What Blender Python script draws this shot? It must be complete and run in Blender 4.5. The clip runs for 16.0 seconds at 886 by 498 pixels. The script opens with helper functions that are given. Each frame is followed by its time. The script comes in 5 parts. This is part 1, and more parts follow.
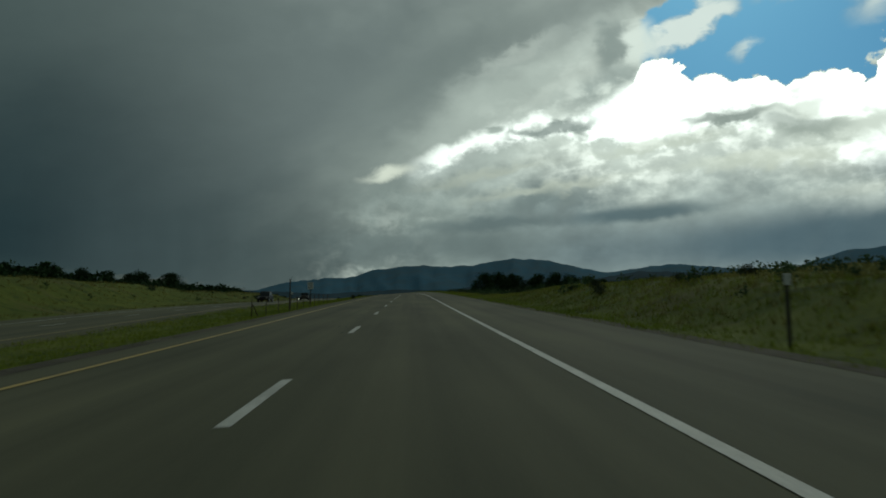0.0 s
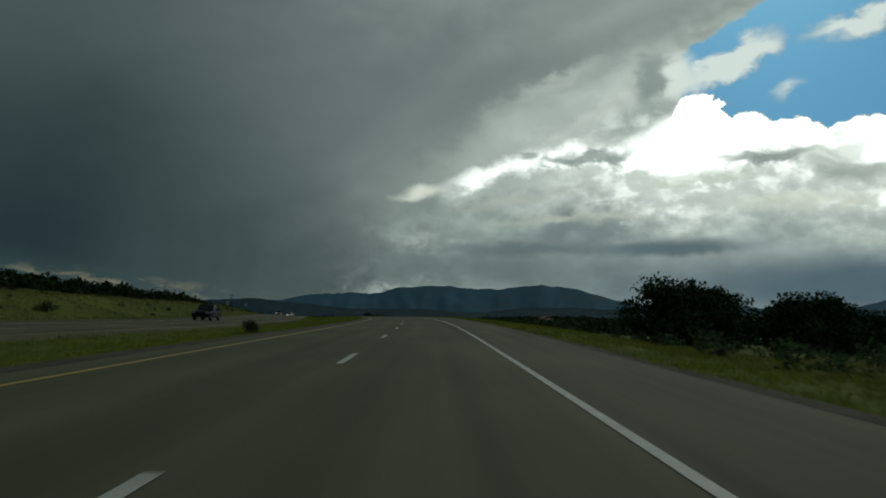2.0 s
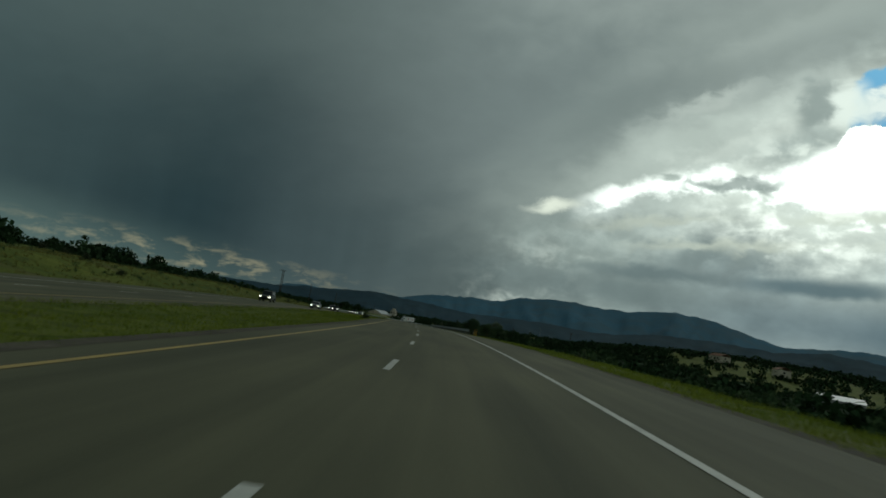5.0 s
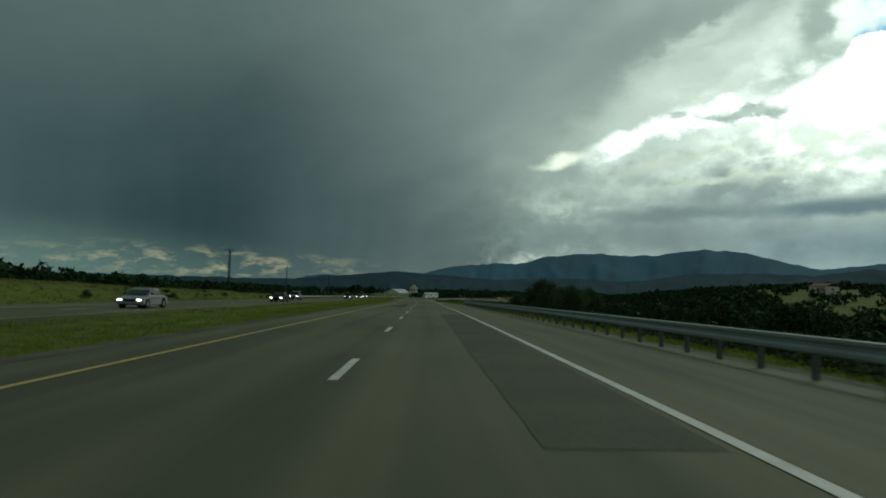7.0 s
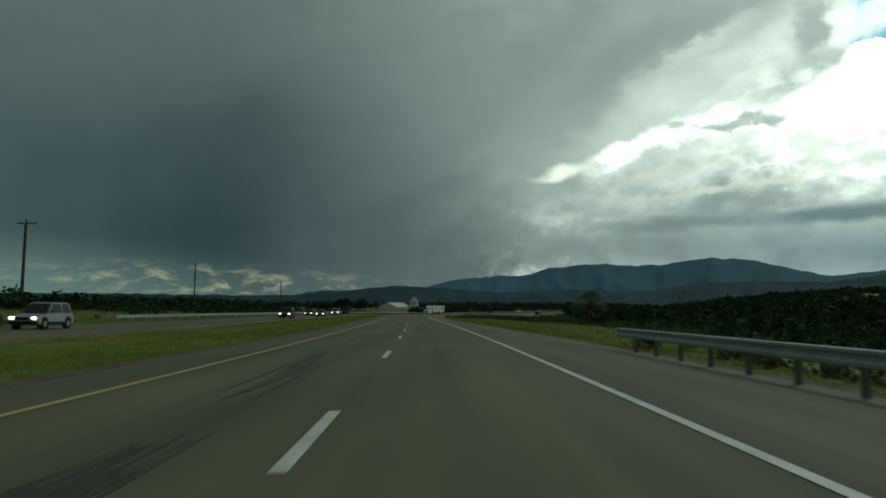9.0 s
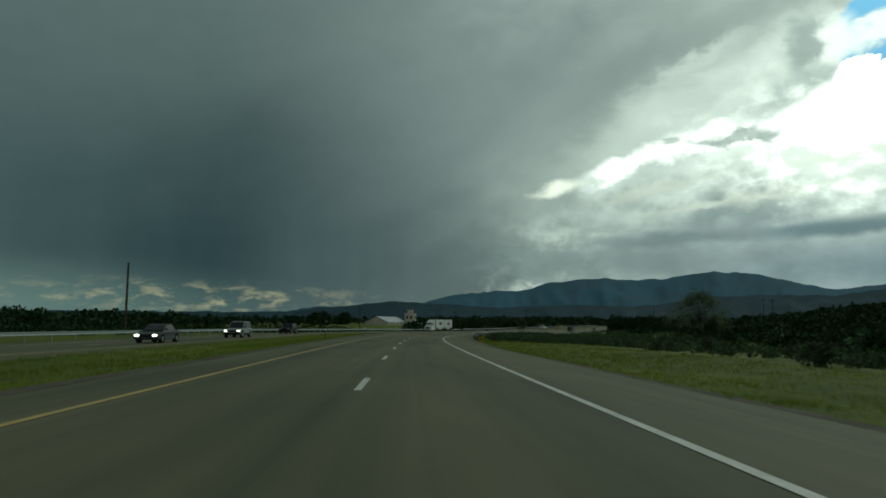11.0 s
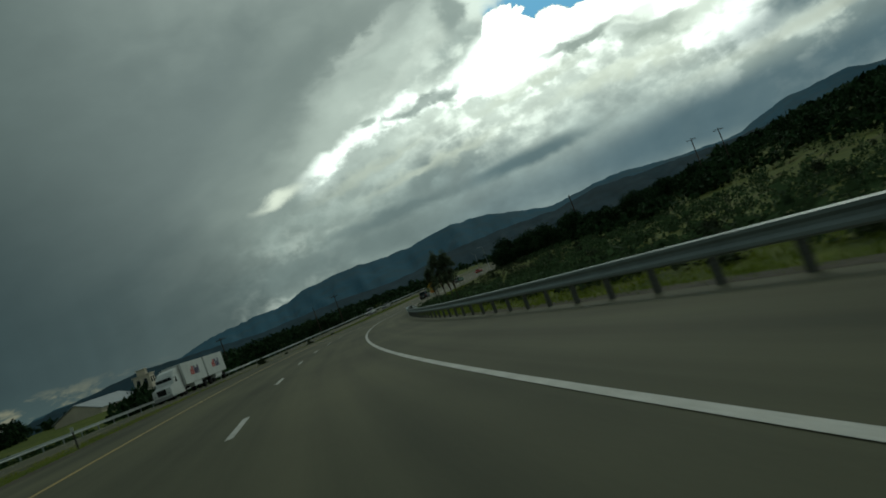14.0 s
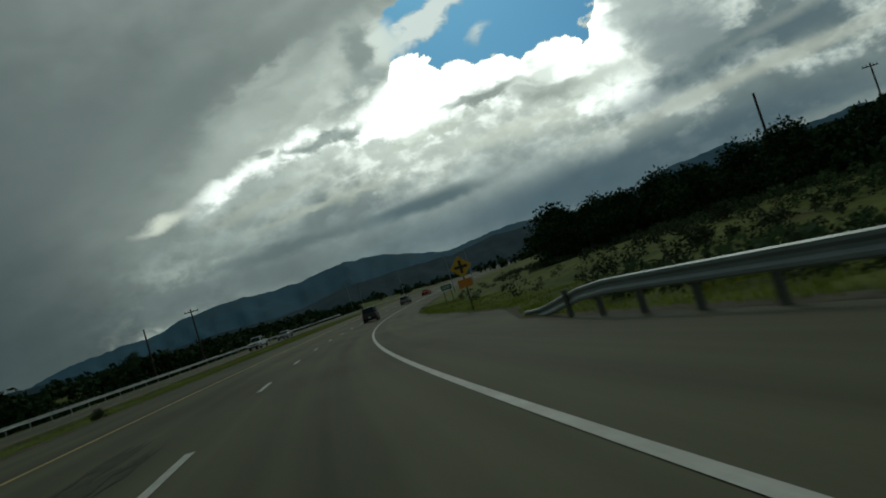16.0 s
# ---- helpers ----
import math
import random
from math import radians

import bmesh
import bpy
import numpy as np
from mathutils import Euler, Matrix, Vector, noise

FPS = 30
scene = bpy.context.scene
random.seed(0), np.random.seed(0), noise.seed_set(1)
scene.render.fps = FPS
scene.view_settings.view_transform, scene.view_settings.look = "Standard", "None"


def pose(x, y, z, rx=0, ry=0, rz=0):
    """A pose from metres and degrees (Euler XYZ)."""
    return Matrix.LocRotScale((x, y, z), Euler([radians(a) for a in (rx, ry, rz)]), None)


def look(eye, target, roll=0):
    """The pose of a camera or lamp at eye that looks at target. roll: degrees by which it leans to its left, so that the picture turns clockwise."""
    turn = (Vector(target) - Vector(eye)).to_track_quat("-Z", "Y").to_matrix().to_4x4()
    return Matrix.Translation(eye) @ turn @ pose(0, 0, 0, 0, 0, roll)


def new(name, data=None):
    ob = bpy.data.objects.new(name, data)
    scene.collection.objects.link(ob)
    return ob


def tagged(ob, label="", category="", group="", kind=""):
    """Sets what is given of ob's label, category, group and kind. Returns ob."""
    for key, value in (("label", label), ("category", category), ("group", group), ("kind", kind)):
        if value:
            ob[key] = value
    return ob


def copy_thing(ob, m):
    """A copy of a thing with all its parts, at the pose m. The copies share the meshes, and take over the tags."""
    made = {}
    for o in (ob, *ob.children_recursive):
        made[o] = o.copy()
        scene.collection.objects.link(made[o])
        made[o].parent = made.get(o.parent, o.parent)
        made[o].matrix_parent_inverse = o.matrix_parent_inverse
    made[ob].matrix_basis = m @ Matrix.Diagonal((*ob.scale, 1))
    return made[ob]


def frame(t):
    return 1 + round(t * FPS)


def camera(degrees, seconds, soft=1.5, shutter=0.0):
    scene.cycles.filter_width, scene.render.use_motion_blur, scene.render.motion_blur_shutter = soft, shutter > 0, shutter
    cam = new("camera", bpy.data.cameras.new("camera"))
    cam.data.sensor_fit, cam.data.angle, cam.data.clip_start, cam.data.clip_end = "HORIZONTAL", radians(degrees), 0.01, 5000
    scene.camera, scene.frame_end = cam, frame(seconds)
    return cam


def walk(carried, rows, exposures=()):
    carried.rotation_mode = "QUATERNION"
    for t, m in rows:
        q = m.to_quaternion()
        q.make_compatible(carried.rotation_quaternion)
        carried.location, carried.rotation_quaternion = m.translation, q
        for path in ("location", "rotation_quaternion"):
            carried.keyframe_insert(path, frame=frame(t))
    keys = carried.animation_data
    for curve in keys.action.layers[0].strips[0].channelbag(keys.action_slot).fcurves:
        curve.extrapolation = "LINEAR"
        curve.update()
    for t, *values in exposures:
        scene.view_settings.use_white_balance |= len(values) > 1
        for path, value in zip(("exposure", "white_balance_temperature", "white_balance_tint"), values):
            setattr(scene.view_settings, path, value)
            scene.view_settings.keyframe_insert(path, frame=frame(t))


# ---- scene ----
# ---- camera and its way ----
cam = camera(66.0, 16.0, soft=1.8, shutter=0.1)
PATH = [
    (0.0, 1.466, 0.092, 1.024, 94.714, 1.232, -0.661),
    (0.5, 0.714, 19.496, 1.541, 95.496, -1.133, -0.393),
    (1.0, 0.155, 39.284, 2.092, 96.357, -1.043, 0.312),
    (1.5, -0.431, 58.911, 2.643, 96.346, -1.705, 0.827),
    (2.0, -1.134, 78.522, 3.168, 96.488, -2.603, 1.295),
    (2.5, -1.958, 98.262, 3.667, 96.813, -7.179, 3.120),
    (3.0, -3.261, 117.938, 4.130, 96.922, -10.286, 5.225),
    (3.5, -5.044, 137.442, 4.538, 96.956, -13.175, 7.504),
    (4.0, -7.205, 156.896, 4.903, 96.584, -12.550, 9.160),
    (4.5, -9.814, 176.304, 5.209, 96.382, -11.676, 10.041),
    (5.0, -13.007, 195.648, 5.441, 96.175, -9.626, 11.284),
    (5.5, -16.739, 214.893, 5.599, 95.916, -7.198, 12.526),
    (6.0, -20.934, 234.036, 5.687, 95.582, -5.029, 13.458),
    (6.5, -25.524, 253.064, 5.705, 95.146, -3.843, 13.755),
    (7.0, -30.401, 272.005, 5.654, 93.625, -1.653, 13.471),
    (7.5, -35.436, 290.904, 5.551, 94.367, -0.571, 13.458),
    (8.0, -40.602, 309.836, 5.422, 94.136, 0.364, 13.031),
    (8.5, -45.750, 328.731, 5.271, 94.535, 0.732, 12.890),
    (9.0, -50.785, 347.599, 5.107, 94.799, -0.564, 13.670),
    (9.5, -55.925, 366.580, 4.949, 95.463, -1.361, 14.331),
    (10.0, -61.334, 385.440, 4.799, 95.820, -1.894, 14.426),
    (10.5, -66.859, 404.283, 4.648, 96.062, -1.402, 14.144),
    (11.0, -72.434, 423.115, 4.491, 96.142, -0.312, 13.404),
    (11.5, -77.892, 441.977, 4.329, 95.905, 1.727, 12.342),
    (12.0, -83.072, 460.975, 4.159, 94.551, 6.932, 7.089),
    (12.5, -87.963, 479.990, 3.981, 93.229, 13.594, 3.973),
    (13.0, -92.412, 499.114, 3.798, 92.809, 16.520, 1.144),
    (13.5, -96.136, 518.389, 3.620, 92.748, 20.148, -3.055),
    (14.0, -99.000, 537.843, 3.455, 92.687, 20.904, -6.599),
    (14.5, -100.755, 557.418, 3.287, 92.511, 19.402, -9.245),
    (15.0, -101.418, 576.993, 3.122, 93.947, 18.017, -11.660),
    (15.5, -101.013, 596.546, 2.937, 93.941, 16.455, -13.641),
    (16.0, -99.748, 616.195, 2.725, 93.055, 17.241, -16.347),
]
EXPOSURES = [(0.0, -0.17, 6250, -4), (2.5, -0.24, 6250, 0), (4.0, -0.18, 6250, 1), (6.5, 0.38, 6250, -9), (9.0, 0.44, 6250, -10), (11.5, 0.38, 6250, -8), (12.3, 0.18, 6250, -6), (13.5, 0.04, 6250, -7), (14.5, -0.03, 6250, -7), (16.0, -0.27, 6200, -3)]
walk(cam, [(t, pose(x, y, z, rx, ry, rz)) for t, x, y, z, rx, ry, rz in PATH], EXPOSURES)
# ---- sky, clouds and sun ----
world = bpy.data.worlds.new("world")
scene.world = world
world.use_nodes = True
WN, WL = world.node_tree.nodes, world.node_tree.links
WN.clear()


def put(socket, value):
    if isinstance(value, bpy.types.NodeSocket):
        WL.new(value, socket)
    else:
        socket.default_value = value


def wm(op, a, b=0.0, c=0.0):
    n = WN.new("ShaderNodeMath")
    n.operation = op
    put(n.inputs[0], a)
    put(n.inputs[1], b)
    if op == "MULTIPLY_ADD":
        put(n.inputs[2], c)
    return n.outputs[0]


def ramp(value, lo, hi):
    n = WN.new("ShaderNodeMapRange")
    n.interpolation_type = "SMOOTHSTEP"
    put(n.inputs["Value"], value)
    n.inputs["From Min"].default_value, n.inputs["From Max"].default_value = lo, hi
    return n.outputs["Result"]


def sky_noise(vec, scale, detail, rough=0.55, distort=0.0):
    n = WN.new("ShaderNodeTexNoise")
    n.inputs["Scale"].default_value, n.inputs["Detail"].default_value = scale, detail
    n.inputs["Roughness"].default_value, n.inputs["Distortion"].default_value = rough, distort
    put(n.inputs["Vector"], vec)
    return n.outputs["Fac"]


def srgb(r, g, b, gain=1.0):
    f = lambda v: ((v / 255 + 0.055) / 1.055) ** 2.4 if v > 10 else v / 255 / 12.92
    return (f(r) * gain, f(g) * gain, f(b) * gain, 1.0)


def wmix(fac, a, b):
    n = WN.new("ShaderNodeMix")
    n.data_type = "RGBA"
    put(n.inputs["Factor"], fac)
    put(n.inputs["A"], a)
    put(n.inputs["B"], b)
    return n.outputs["Result"]


coord = WN.new("ShaderNodeTexCoord").outputs["Generated"]
sep = WN.new("ShaderNodeSeparateXYZ")
put(sep.inputs[0], coord)
bearing = wm("MULTIPLY", wm("ARCTAN2", sep.outputs[0], sep.outputs[1]), 57.2958)
rise = wm("MULTIPLY", wm("ARCSINE", sep.outputs[2]), 57.2958)
# the cloud chart: bearing and height above the haze, in chart degrees
AZ = wm("ADD", wm("MULTIPLY", bearing, wm("MULTIPLY_ADD", rise, -0.000715, 0.909)), wm("MULTIPLY_ADD", wm("MULTIPLY", rise, rise), -0.00028, 0.06))
EL = wm("ADD", wm("MULTIPLY_ADD", rise, wm("MULTIPLY_ADD", rise, 0.00026, 0.898), -0.468), wm("MULTIPLY", bearing, wm("MULTIPLY_ADD", bearing, 0.000508, 0.0052)))


def plane(kx, ky, z=0.0, slant=0.0):
    n = WN.new("ShaderNodeCombineXYZ")
    put(n.inputs[0], wm("MULTIPLY", AZ, kx))
    put(n.inputs[1], wm("MULTIPLY", wm("MULTIPLY_ADD", AZ, slant, EL), ky))
    n.inputs[2].default_value = z
    return n.outputs[0]


puffs = sky_noise(plane(0.12, 0.2), 2.0, 4.0, 0.5, 0.3)
lumps = sky_noise(plane(0.4, 0.62, 3.0), 1.4, 4.0, 0.5, 0.3)
veil = sky_noise(plane(0.05, 0.11, 7.0, -0.25), 1.6, 4.0, 0.5)
rain = sky_noise(plane(0.5, 0.05, 11.0, 0.0), 0.9, 3.0, 0.5)
big_x, big_y = wm("MULTIPLY_ADD", puffs, 6.0, -3.0), wm("MULTIPLY_ADD", veil, 5.0, -2.5)
small_x = wm("MULTIPLY_ADD", lumps, 3.0, -1.5)


def blob(az, el, ra, re, turn, soft, big=0.5, small=0.5):
    """Cover of an elongated cloud: 1 inside, 0 outside, soft edge; turn: degrees by which its right end rises."""
    c, s = math.cos(radians(turn)), math.sin(radians(turn))
    x = wm("SUBTRACT", wm("MULTIPLY_ADD", big_x, big, wm("MULTIPLY_ADD", small_x, small, AZ)), az)
    y = wm("SUBTRACT", wm("MULTIPLY_ADD", big_y, big, wm("MULTIPLY_ADD", small_x, -0.7 * small, EL)), el)
    p = wm("MULTIPLY", wm("MULTIPLY_ADD", x, c, wm("MULTIPLY", y, s)), 1 / ra)
    q = wm("MULTIPLY", wm("MULTIPLY_ADD", y, c, wm("MULTIPLY", x, -s)), 1 / re)
    d = wm("SQRT", wm("MULTIPLY_ADD", p, p, wm("MULTIPLY", q, q)))
    return ramp(d, 1.0 + soft, max(0.0, 1.0 - soft))


nishita = WN.new("ShaderNodeTexSky")
nishita.sky_type, nishita.sun_disc = "NISHITA", False
nishita.sun_elevation, nishita.sun_rotation = radians(35), radians(24)
blue = WN.new("ShaderNodeVectorMath")
blue.operation = "MULTIPLY"
put(blue.inputs[0], nishita.outputs[0])
blue.inputs[1].default_value = (0.014, 0.033, 0.05)
chips = sky_noise(plane(1.0, 1.25, 5.0), 0.9, 5.0, 0.55, 0.2)
chip_el = wm("MULTIPLY_ADD", chips, 2.2, -1.1)
lump_el = wm("MULTIPLY_ADD", lumps, 2.6, -1.3)


def profile(points):
    """A cloud's edge: its height in degrees over the bearing."""
    n = WN.new("ShaderNodeValToRGB")
    put(n.inputs[0], wm("MULTIPLY_ADD", wm("MULTIPLY_ADD", lumps, 1.6, wm("MULTIPLY_ADD", chips, 0.8, AZ)), 1 / 80.0, 0.5))
    el = n.color_ramp.elements
    while len(el) < len(points):
        el.new(0.5)
    for e, (a, v) in zip(el, points):
        e.position = (a + 1.2) / 80.0 + 0.5
        e.color = (v / 40.0,) * 3 + (1,)
    return wm("MULTIPLY", n.outputs[0], 40.0)


def over(colour, mask, base):
    return wmix(mask, base, colour)


# the storm deck: darkest low in the west, lighter along a slanting front towards the gap
front = wm("ADD", wm("MULTIPLY_ADD", EL, -1.05, AZ), wm("MULTIPLY_ADD", veil, 12.0, -6.0))
dark_low = wmix(ramp(wm("MULTIPLY_ADD", veil, 8.0, EL), 9.0, 28.0), srgb(32, 48, 54), srgb(86, 96, 96))
dark_low = wmix(wm("MULTIPLY", ramp(AZ, -20.0, -52.0), 0.6), dark_low, srgb(78, 92, 93))
deck = wmix(ramp(AZ, -30.0, -3.0), dark_low, srgb(118, 126, 126))
deck = wmix(ramp(front, -24.0, 1.0), deck, srgb(182, 188, 181))
deck = wmix(wm("MULTIPLY", ramp(wm("ADD", EL, wm("MULTIPLY_ADD", puffs, 8.0, -4.0)), 17.0, 30.0), ramp(AZ, -20.0, 2.0)), deck, srgb(152, 158, 155))
sky = wmix(wm("MULTIPLY", wm("MULTIPLY", ramp(wm("MULTIPLY_ADD", veil, 6.0, EL), 17.0, 5.0), 0.85), wm("MULTIPLY", ramp(AZ, -32.0, -18.0), ramp(wm("MULTIPLY_ADD", EL, -0.7, AZ), 6.0, -10.0))), deck, srgb(64, 76, 79))
# the veil before the gap
VEIL = [
    (11, 16.6, 9, 4.2, 30, 0.7, 0.7, 0.4, (198, 203, 197), 1.0, 0.9),
    (5, 14.6, 6, 1.6, 24, 0.8, 0.6, 0.5, (184, 190, 184), 1.0, 0.8),
    (12, 20.8, 9, 1.6, 24, 0.7, 0.6, 0.5, (138, 145, 143), 1.0, 0.75),
    (2, 17.5, 7, 1.2, 22, 0.8, 0.6, 0.6, (120, 128, 127), 1.0, 0.6),
    (9.5, 15.6, 4.0, 0.5, 26, 0.9, 0.3, 0.8, (206, 210, 203), 1.0, 0.55),
    (7.0, 18.0, 3.0, 0.45, 22, 0.9, 0.3, 0.8, (200, 204, 198), 1.0, 0.55),
    (13.7, 18.2, 1.1, 1.6, -12, 0.5, 0.1, 0.8, (142, 150, 148), 1.0, 0.8),
    (13.5, 15.6, 2.6, 0.8, 18, 0.7, 0.2, 0.6, (158, 166, 163), 1.0, 0.7),
    (37, 13.5, 7, 5.0, 30, 0.6, 0.6, 0.8, (176, 183, 180), 1.0, 0.9),
    (46, 11.0, 12, 5.0, 14, 0.5, 0.6, 0.4, (112, 125, 130), 1.0, 0.85),
]
LOW_BANDS = [
    (34.4, 14.6, 2.0, 3.2, 20, 0.5, 0.2, 1.2, (184, 191, 188), 1.0, 0.9),
    (36.8, 12.0, 3.0, 2.2, 25, 0.6, 0.3, 1.2, (150, 159, 160), 1.0, 0.8),
    (29.6, 11.2, 3.6, 1.1, 8, 0.7, 0.2, 1.2, (204, 208, 197), 1.0, 0.85),
    (25.6, 12.8, 2.4, 0.7, 5, 0.6, 0.1, 1.2, (224, 227, 217), 1.0, 0.75),
    (9.2, 12.5, 3.4, 0.5, 8, 0.5, 0.1, 0.9, (138, 147, 144), 1.0, 0.85),
    (21.8, 12.5, 3.0, 0.55, 4, 0.5, 0.1, 1.0, (142, 150, 145), 1.0, 0.85),
    (26.5, 11.6, 2.6, 0.6, -8, 0.5, 0.1, 1.0, (162, 169, 162), 1.0, 0.8),
    (17.0, 11.0, 4.0, 0.4, 6, 0.7, 0.2, 0.9, (214, 217, 204), 1.0, 0.7),
    (24.0, 9.6, 5.0, 0.5, 2, 0.7, 0.2, 0.9, (220, 222, 208), 1.0, 0.7),
    (4.0, 9.4, 4.0, 0.4, 10, 0.8, 0.2, 0.8, (196, 198, 184), 1.0, 0.5),
    (9.0, 8.2, 5.0, 0.4, 8, 0.8, 0.2, 0.8, (200, 202, 188), 1.0, 0.6),
    (7.5, 7.2, 1.8, 0.5, 20, 0.6, 0.1, 0.7, (124, 134, 134), 1.0, 0.8),
    (10.6, 7.6, 1.4, 0.4, 20, 0.6, 0.1, 0.7, (134, 143, 142), 1.0, 0.7),
    (4.5, 5.7, 4.6, 0.5, 3, 0.7, 0.2, 0.5, (104, 116, 118), 1.0, 0.85),
    (1.0, 4.0, 7.0, 1.3, 0, 0.8, 0.3, 0.4, (104, 115, 116), 1.0, 0.8),
    (32, 4.2, 19, 2.2, 3, 0.6, 0.3, 0.15, (76, 96, 108), 1.0, 0.9),
    (15.5, 6.2, 4.5, 0.55, 4, 0.6, 0.2, 0.3, (88, 105, 112), 1.0, 0.85),
    (40, 10.0, 10, 1.0, 9, 0.7, 0.3, 0.3, (96, 112, 120), 1.0, 0.8),
    (41, 8.4, 9.5, 0.45, 6, 0.9, 0.15, 0.2, (186, 188, 178), 1.0, 0.85),
    (46, 11.6, 7, 0.35, 10, 0.9, 0.2, 0.3, (156, 162, 158), 1.0, 0.7),
    (46, 4.4, 5, 0.4, 4, 0.9, 0.2, 0.2, (128, 138, 138), 1.0, 0.7),
]


def lay(layers, base):
    for az, el, ra, re, turn, soft, big, small, col, gain, strength in layers:
        base = wmix(wm("MULTIPLY", blob(az, el, ra, re, turn, soft, big, small), strength), base, srgb(*col, gain))
    return base


sky = lay(VEIL, sky)
contrast = ramp(front, -16.0, 2.0)
grain = wm("ADD", wm("MULTIPLY_ADD", puffs, 0.8, -0.4), wm("MULTIPLY_ADD", lumps, 0.7, -0.35))


def shaded(base, amount):
    n = WN.new("ShaderNodeVectorMath")
    n.operation = "SCALE"
    put(n.inputs[0], base)
    put(n.inputs["Scale"], amount)
    return n.outputs[0]


hem = profile([(-6, 8.0), (-2.5, 9.9), (0, 11.0), (3, 12.0), (6, 13.1), (8.3, 13.4), (9.6, 13.1), (12, 13.7), (13.8, 14.6), (15, 15.3), (15.8, 16.8), (17.2, 16.9), (18.2, 16.5), (19.4, 15.3), (20.3, 15.7), (21.5, 15.1), (23.5, 14.9), (25.5, 14.3), (27.2, 15.1), (28.9, 14.8), (30.2, 13.8), (31.0, 15.4), (32.6, 18.2), (34.6, 20.0), (37.0, 14.0)])
above = wm("SUBTRACT", wm("ADD", wm("MULTIPLY_ADD", chip_el, 0.6, EL), wm("MULTIPLY", lump_el, wm("MULTIPLY_ADD", ramp(AZ, 18.0, 14.0), 0.5, 0.15))), hem)
wisp = wm("MULTIPLY", ramp(wm("MULTIPLY_ADD", chips, 0.5, puffs), 0.70, 0.95), wm("MULTIPLY", ramp(front, -14.0, -2.0), ramp(above, 6.0, 0.5)))
sky = wmix(wm("MULTIPLY", wisp, 0.8), sky, srgb(232, 235, 227))
sky = shaded(sky, wm("MULTIPLY_ADD", grain, wm("MULTIPLY_ADD", contrast, 0.6, 0.12), 1.0))
# the lumpy top of the grey cloud below the gap
top = profile([(-8, 8.6), (-4, 9.2), (-1, 10.4), (2, 11.3), (5, 12.2), (8, 12.9), (10, 12.9), (12, 12.2), (14, 11.9), (15.5, 11.4), (17.5, 11.9), (19, 12.3), (21, 13.0), (23.5, 12.9), (26, 12.0), (28, 11.0), (30, 10.4), (34, 9.6)])
depth = wm("SUBTRACT", top, wm("ADD", EL, wm("MULTIPLY_ADD", chip_el, 0.9, wm("MULTIPLY", lump_el, 1.1))))
# the sunlit gap: below the veil's soft hem, and up the great cumulus to its crisp crown
crisp = ramp(AZ, 14.0, 16.5)
lit = wm("ADD", wm("MULTIPLY", ramp(above, 0.6, -0.7), wm("SUBTRACT", 1.0, crisp)), wm("MULTIPLY", ramp(above, 0.09, -0.09), crisp))
lit = wm("MULTIPLY", lit, wm("MULTIPLY", ramp(AZ, -2.5, 1.0), ramp(wm("ADD", wm("MULTIPLY", lump_el, 2.2), wm("MULTIPLY_ADD", chip_el, 1.2, AZ)), 35.5, 31.0)))
lit = wm("MULTIPLY", lit, wm("MAXIMUM", ramp(depth, 3.2, 0.3), wm("MULTIPLY", ramp(AZ, 20.0, 26.0), ramp(wm("ADD", EL, wm("MULTIPLY_ADD", lump_el, 1.4, chip_el)), 7.5, 14.0))))
sky = wmix(lit, sky, srgb(255, 255, 250, 1.7))
# the grey cloud below the gap, with a lumpy top
body = wm("MULTIPLY", ramp(wm("MULTIPLY_ADD", puffs, 0.5, depth), -0.1, 1.5), wm("MULTIPLY", ramp(wm("ADD", AZ, wm("MULTIPLY", lump_el, 2.0)), -11.0, 5.0), ramp(wm("ADD", AZ, wm("MULTIPLY", lump_el, 1.5)), 33.0, 25.0)))
tone = wmix(ramp(depth, 0.1, 1.5), srgb(192, 198, 192), srgb(219, 223, 215))
tone = wmix(ramp(depth, 1.8, 6.2), tone, wmix(ramp(AZ, 11.0, 19.0), srgb(134, 144, 145), srgb(166, 174, 172)))
tone = wmix(ramp(AZ, 12.0, -2.0), tone, srgb(148, 157, 154))
tone = shaded(tone, wm("MULTIPLY_ADD", wm("ADD", grain, wm("MULTIPLY_ADD", chips, 0.3, -0.15)), 0.75, 1.0))
# sunlit rifts in it
rift = wm("MULTIPLY", ramp(wm("MULTIPLY_ADD", chips, 0.6, lumps), 0.72, 1.0), wm("MULTIPLY", ramp(depth, 4.6, 0.2), ramp(AZ, 5.0, 13.0)))
tone = wmix(wm("MULTIPLY", rift, 0.85), tone, srgb(255, 255, 248, 1.3))
sky = wmix(body, sky, tone)
sky = lay([(-3.3, 9.5, 1.6, 0.4, 12, 0.8, 0.05, 0.5, (236, 236, 222), 1.0, 0.9), (4.9, 12.6, 0.8, 0.3, 0, 0.5, 0.0, 0.6, (160, 168, 162), 1.0, 0.85)], sky)
sky = lay(LOW_BANDS, sky)
sky = shaded(sky, wm("MULTIPLY_ADD", wm("MULTIPLY_ADD", rain, 0.25, -0.125), ramp(EL, 13.0, 3.0), 1.0))
